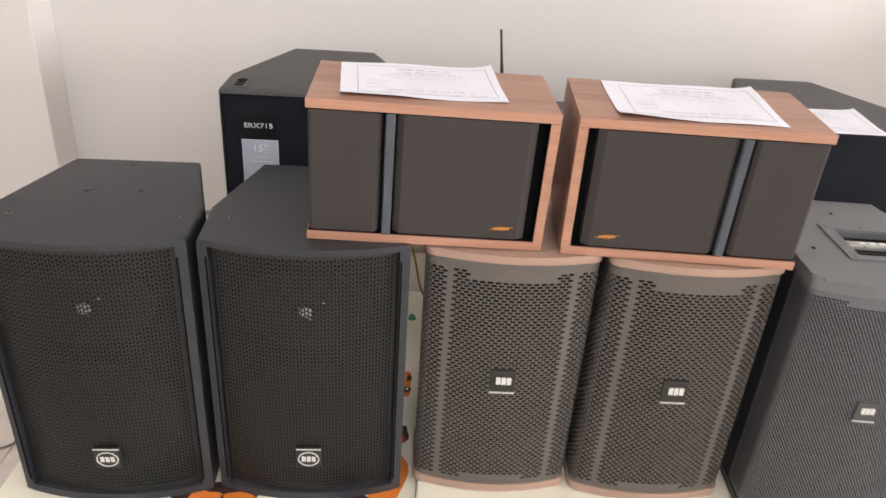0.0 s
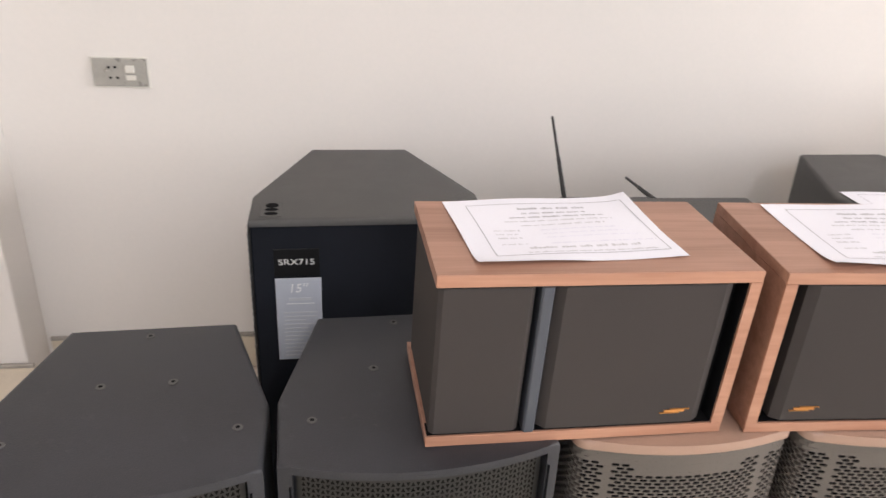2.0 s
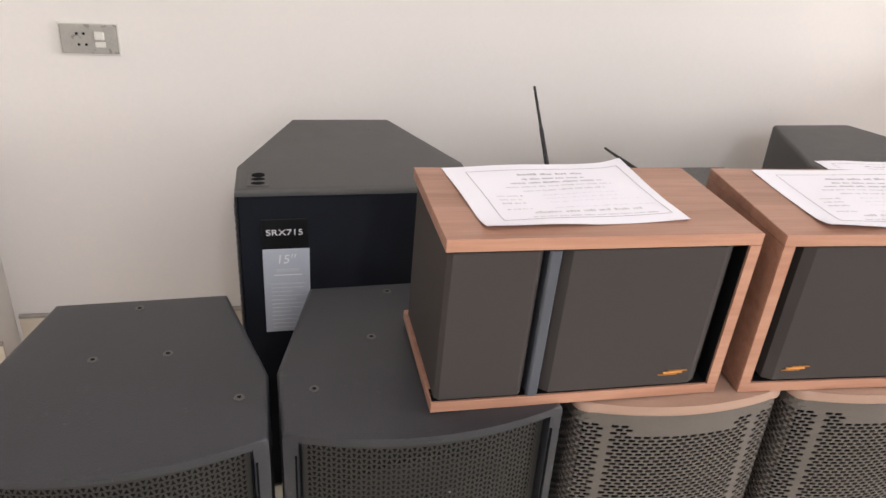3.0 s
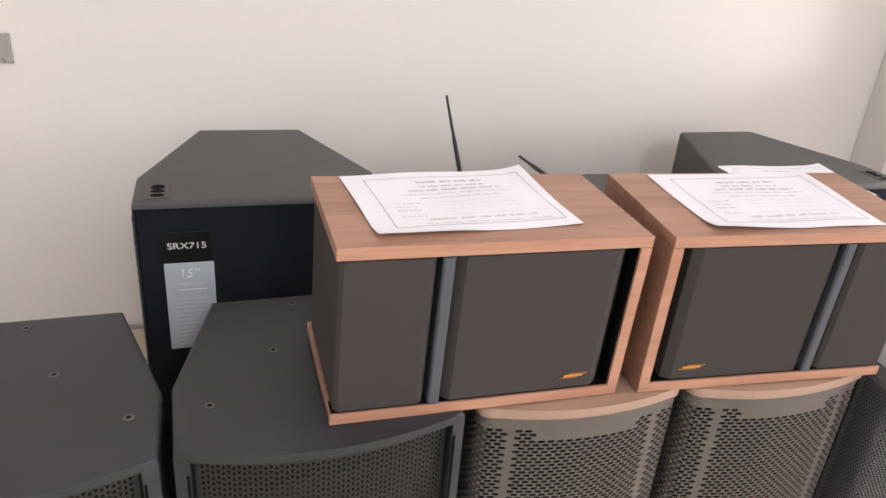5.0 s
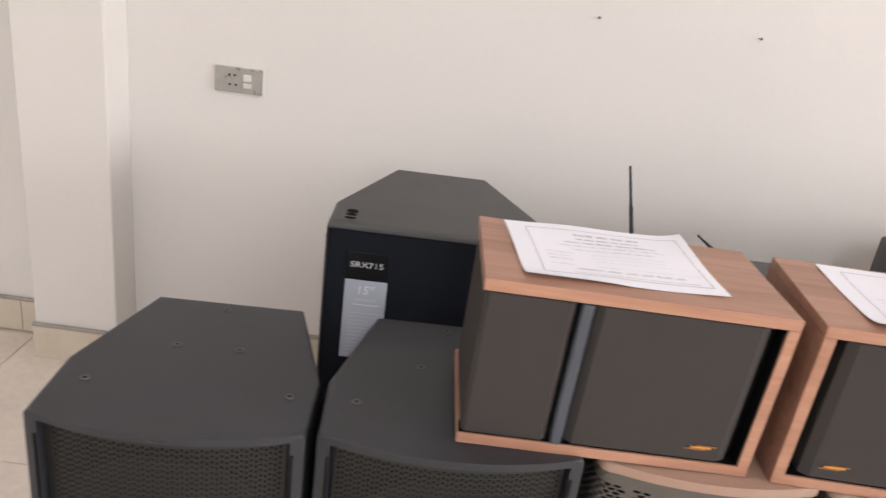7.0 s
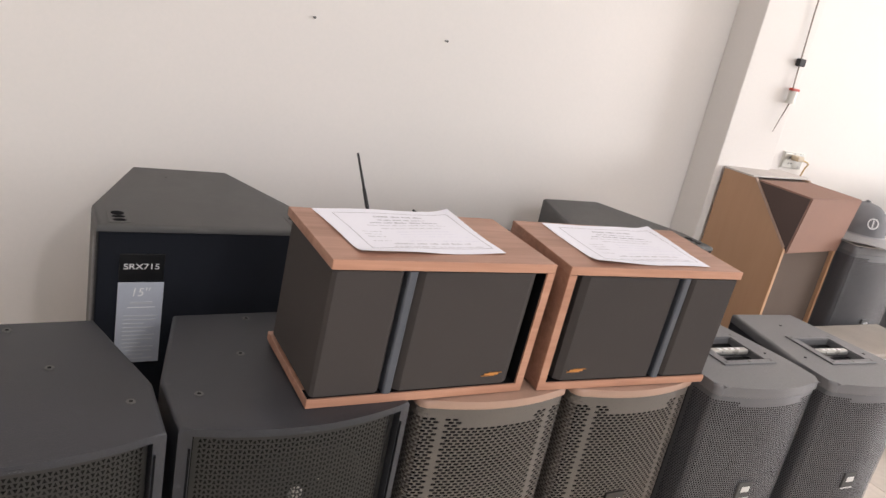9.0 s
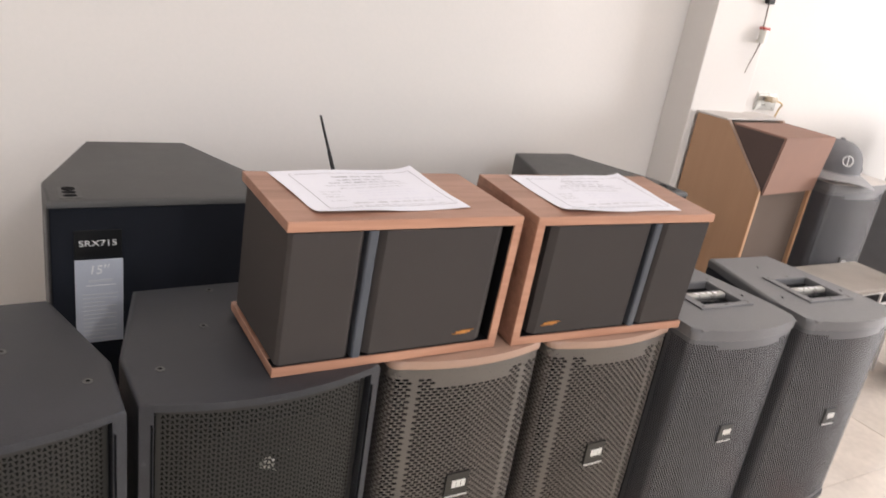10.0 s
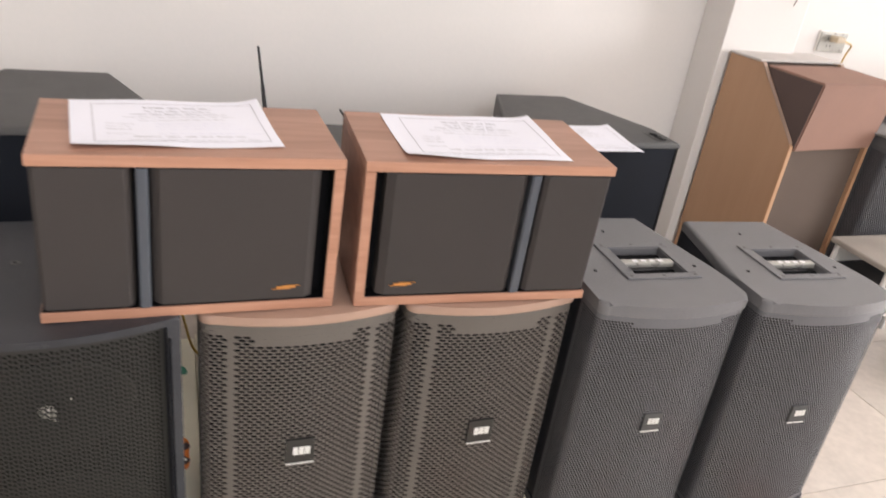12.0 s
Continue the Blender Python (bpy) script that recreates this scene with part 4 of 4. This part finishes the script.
cap.scale = (1.15, 1.15, 1.2)
lump = thing("adapter", pose(2.745, 1.995, 0.7440, 0, 0, 20), "small black adapter lying on the pale lid", "adapter")
part("case", block(-0.025, 0.03, -0.015, 0.015, 0.0, 0.024, 0.004), RUBBER, lump)
part("plug_end", block(-0.045, -0.025, -0.009, 0.009, 0.004, 0.018, 0.003), RUBBER, lump)

far = thing("large_black_speaker", pose(3.19, 1.80, 0, 0, 0, 2), "tall black loudspeaker standing by the wall", "loudspeaker", "large black speakers")
part("body", block(0, 0.5, 0.012, 0.30, 0, 0.95, 0.012), GREY_PAINT, far)
part("front_cloth", block(0.015, 0.485, 0.0, 0.0118, 0.02, 0.93, 0.004), SRX_CLOTH, far)

bench = thing("low_stool", pose(2.42, 1.68, 0), "low stool with worn beige board and white steel legs", "stool")
part("seat", block(-0.22, 0.22, -0.12, 0.13, 0.385, 0.405, 0.006), BENCH_TOP, bench)
apron = part("apron", merge(block(-0.20, 0.20, -0.105, -0.097, 0.372, 0.3845, 0.002), block(-0.20, 0.20, -0.105, -0.097, 0.318, 0.328, 0.002),
                            *[block(x - 0.006, x + 0.006, -0.105, -0.097, 0.3282, 0.3718, 0.002) for x in (-0.194, -0.065, 0.065, 0.194)],
                            block(-0.20, 0.20, 0.10, 0.115, 0.318, 0.3845, 0.002)), WHITE_PAINT, bench, "white front with open compartments")
part("compartment", block(-0.198, 0.198, -0.09, 0.098, 0.316, 0.322), RUBBER, apron)
for x in (-0.2, 0.2):
    for y in (-0.1, 0.11):
        part("leg", tube([(x, y, 0.384), (x * 1.05, y * 1.05, 0.0)], 0.008, 10), WHITE_PAINT, bench)
for y in (-0.1, 0.11):
    part("rail", tube([(-0.207, y, 0.22), (0.207, y, 0.22)], 0.006, 8), WHITE_PAINT, bench)

wheel = thing("wheel", pose(2.70, 1.50, 0.0, 0, 0, 30), "black rubber tyre with a dull red rim standing on the floor", "wheel")
tyre, rim = bmesh.new(), bmesh.new()
for bm_, R, r, sq in ((tyre, 0.235, 0.034, 1.0), (rim, 0.192, 0.012, 1.6)):
    n, mm = 48, 12
    rg = []
    for i in range(n):
        a = 2 * math.pi * i / n
        rg.append([bm_.verts.new(((R + r * math.cos(2 * math.pi * k / mm)) * math.cos(a), r * sq * math.sin(2 * math.pi * k / mm), 0.27 + (R + r * math.cos(2 * math.pi * k / mm)) * math.sin(a))) for k in range(mm)])
    for i in range(n):
        for k in range(mm):
            bm_.faces.new((rg[i][k], rg[(i + 1) % n][k], rg[(i + 1) % n][(k + 1) % mm], rg[i][(k + 1) % mm]))
part("tyre", tyre, RUBBER, wheel, smooth=True)
part("rim", rim, mat("dull_red_rim", (0.33, 0.12, 0.10), 0.5), wheel, "dull red rim", True)
part("hub", disc(0, 0, 0.27, 0.03, 0.09, 20, "y"), PLASTIC_GREY, wheel)
for i in range(5):
    a = 2 * math.pi * i / 5
    part("spoke", tube([(0.025 * math.cos(a), 0, 0.27 + 0.025 * math.sin(a)), (0.186 * math.cos(a), 0, 0.27 + 0.186 * math.sin(a))], 0.008, 8), PLASTIC_GREY, wheel)

sc = thing("scissors", pose(1.875, 0.948, 0.0, 0, 0, -113), "steel scissors with grey handles lying open on the tiles", "scissors")
for s in (-1, 1):
    o = [(-0.09, 0.0), (-0.02, -0.007), (0.012, -0.005), (0.012, 0.004), (-0.02, 0.004)]
    b_ = part("blade", prism(o, 0.003 + 0.002 * (s > 0), 0.005 + 0.002 * (s > 0)), CHROME, sc)
    b_.matrix_local = pose(0, 0, 0, 0, 0, 5 * s)
    rg = revolve([(0.014, -0.003), (0.019, -0.003), (0.019, 0.004), (0.014, 0.004), (0.014, -0.003)], 24)
    h_ = part("handle", rg, PLASTIC_GREY, sc)
    h_.location, h_.scale = (0.046, 0.018 * s, 0.004), (1.7, 0.9, 1)
    part("shank", tube([(0.008, 0.001 * s, 0.005), (0.028, 0.010 * s, 0.005)], 0.0045, 8), PLASTIC_GREY, sc)
part("pivot", disc(0, 0, 0.0075, 0.004, 0.002, 12), SCREW, sc)

wire = thing("wire_scrap", pose(0, 0, 0), "scrap of thin dark wire lying on the floor tiles", "wire")
part("strand", tube(smooth_path([(1.61, 1.015, 0.003), (1.598, 0.997, 0.006), (1.555, 0.985, 0.003), (1.545, 0.96, 0.003), (1.552, 0.932, 0.006), (1.59, 0.915, 0.003), (1.615, 0.925, 0.003)]), 0.0016, 6), CABLE_GREY, wire)
lead = thing("floor_cable", pose(0, 0, 0), "thin grey cable on the floor beside the black speaker", "cable")
part("strand", tube(smooth_path([(-1.3, 1.05, 0.004), (-1.05, 1.18, 0.004), (-0.872, 1.233, 0.004), (-0.848, 1.29, 0.004), (-0.835, 1.42, 0.004), (-0.85, 1.7, 0.004)]), 0.003, 6), CABLE_GREY, lead)
yel = thing("yellow_cable", pose(0, 0, 0), "yellow cable looped on the wall side of the speakers", "cable")
part("strand", tube(smooth_path([(0.02, 1.70, 0.04), (0.03, 1.67, 0.40), (0.055, 1.62, 0.41), (0.070, 1.60, 0.374), (0.090, 1.60, 0.28), (0.12, 1.64, 0.20), (0.14, 1.72, 0.05)]), 0.003, 6), CABLE_YELLOW, yel)

# ---------------------------------------------------------------- play mat
pm = thing("play_mat", pose(0, 0, 0.012), "cream play mat with orange and brown animal shapes on the floor", "mat", "play mats")
part("sheet", block(-0.80, 0.1035, 0.30, 2.02, -0.0118, 0.0062, 0.003), MAT_CREAM, pm)
fm = thing("folded_play_mat", pose(0, 0, 0.0250), "thick folded cream foam mat under the taupe and charcoal speakers", "mat", "play mats")
part("fold", block(0.105, 1.43, 0.30, 2.02, -0.0245, -0.0095, 0.004), MAT_CREAM, fm)
part("fold", block(0.105, 1.43, 0.30, 2.02, -0.0090, 0.0060, 0.004), MAT_CREAM, fm)


def blob(x, y, rx, ry, material, z, wob=0.12, seed=0, turn=0.0, n=26):
    rnd = random.Random(seed)
    a0, a1 = rnd.uniform(0, 6), rnd.uniform(0, 6)
    o = []
    for i in range(n):
        a = 2 * math.pi * i / n
        r = 1 + wob * math.sin(3 * a + a0) + 0.5 * wob * math.sin(5 * a + a1)
        px, py = rx * r * math.cos(a), ry * r * math.sin(a)
        c, s = math.cos(turn), math.sin(turn)
        o.append((x + c * px - s * py, y + s * px + c * py))
    part("print_shape", prism(o, 0.0058, 0.0062 + z * 0.00025), material, pm if x < 0.1045 else fm)


for i, (x, y, rx, ry, m_, z, turn) in enumerate((
        (-0.325, 1.095, 0.090, 0.055, MAT_BROWN, 1, 0), (-0.355, 1.082, 0.038, 0.042, MAT_ORANGE, 2, 0.2), (-0.285, 1.084, 0.038, 0.040, MAT_ORANGE, 2, -0.2),
        (-0.44, 1.06, 0.03, 0.025, MAT_GREEN, 1, 0), (0.03, 1.20, 0.048, 0.10, MAT_ORANGE, 1, 0.1), (-0.03, 1.085, 0.05, 0.04, MAT_BROWN, 2, 0.3),
        (0.064, 1.53, 0.016, 0.055, MAT_ORANGE, 1, 0.0), (0.072, 1.555, 0.007, 0.014, MAT_BROWN, 2, 0), (0.068, 1.505, 0.010, 0.014, MAT_BROWN, 2, 0),
        (0.068, 1.508, 0.004, 0.004, WHITE_INK, 3, 0), (0.066, 1.33, 0.014, 0.03, MAT_BROWN, 1, 0), (0.066, 1.31, 0.008, 0.012, MAT_RED, 2, 0), (0.068, 1.86, 0.012, 0.020, MAT_GREEN, 1, 0.0),
        (1.392, 1.005, 0.042, 0.11, MAT_ORANGE, 1, -0.2), (1.300, 1.048, 0.05, 0.026, MAT_BROWN, 2, -0.3), (1.310, 1.045, 0.030, 0.013, MAT_RED, 3, -0.3),
        (1.33, 0.91, 0.05, 0.035, MAT_RED, 2, 0.3), (1.39, 0.86, 0.025, 0.07, MAT_ORANGE, 1, 0.1), (1.0, 0.96, 0.05, 0.05, MAT_ORANGE, 1, 0), (0.66, 0.95, 0.09, 0.07, MAT_ORANGE, 1, 0.3))):
    blob(x, y, rx, ry, m_, z, 0.12, i, turn)
lettering("lettering", "20", 0.034, pose(1.156, 1.03, 0.0063, 0, 0, 4), MAT_BROWN, fm)
for k in range(6):
    part("ruler_tick", block(1.08 + 0.011 * k, 1.0825 + 0.011 * k, 1.055, 1.067 + 0.006 * (k % 3 == 0), 0.0058, 0.0064), INK_DARK, fm)

# ---------------------------------------------------------------- floor tiles
tile_me = bpy.data.meshes.new("tile")
tb = block(-0.2985, 0.2985, -0.2985, 0.2985, -0.0039, 0.0, 0.0008, 1)
tb.to_mesh(tile_me)
tb.free()
tile_me.materials.append(TILE)
for i in range(17):
    for j in range(9):
        x, y = X0 + 0.35 + 0.6 * i, Y1 - 0.325 - 0.6 * j
        if x + 0.3 > X1 or y - 0.3 < Y0:
            continue
        ob = new("tile", tile_me)
        ob.parent = floor
        ob.location = (x, y, 0)
        ob.rotation_euler = (0, 0, (i * 7 + j * 3) % 4 * math.pi / 2)
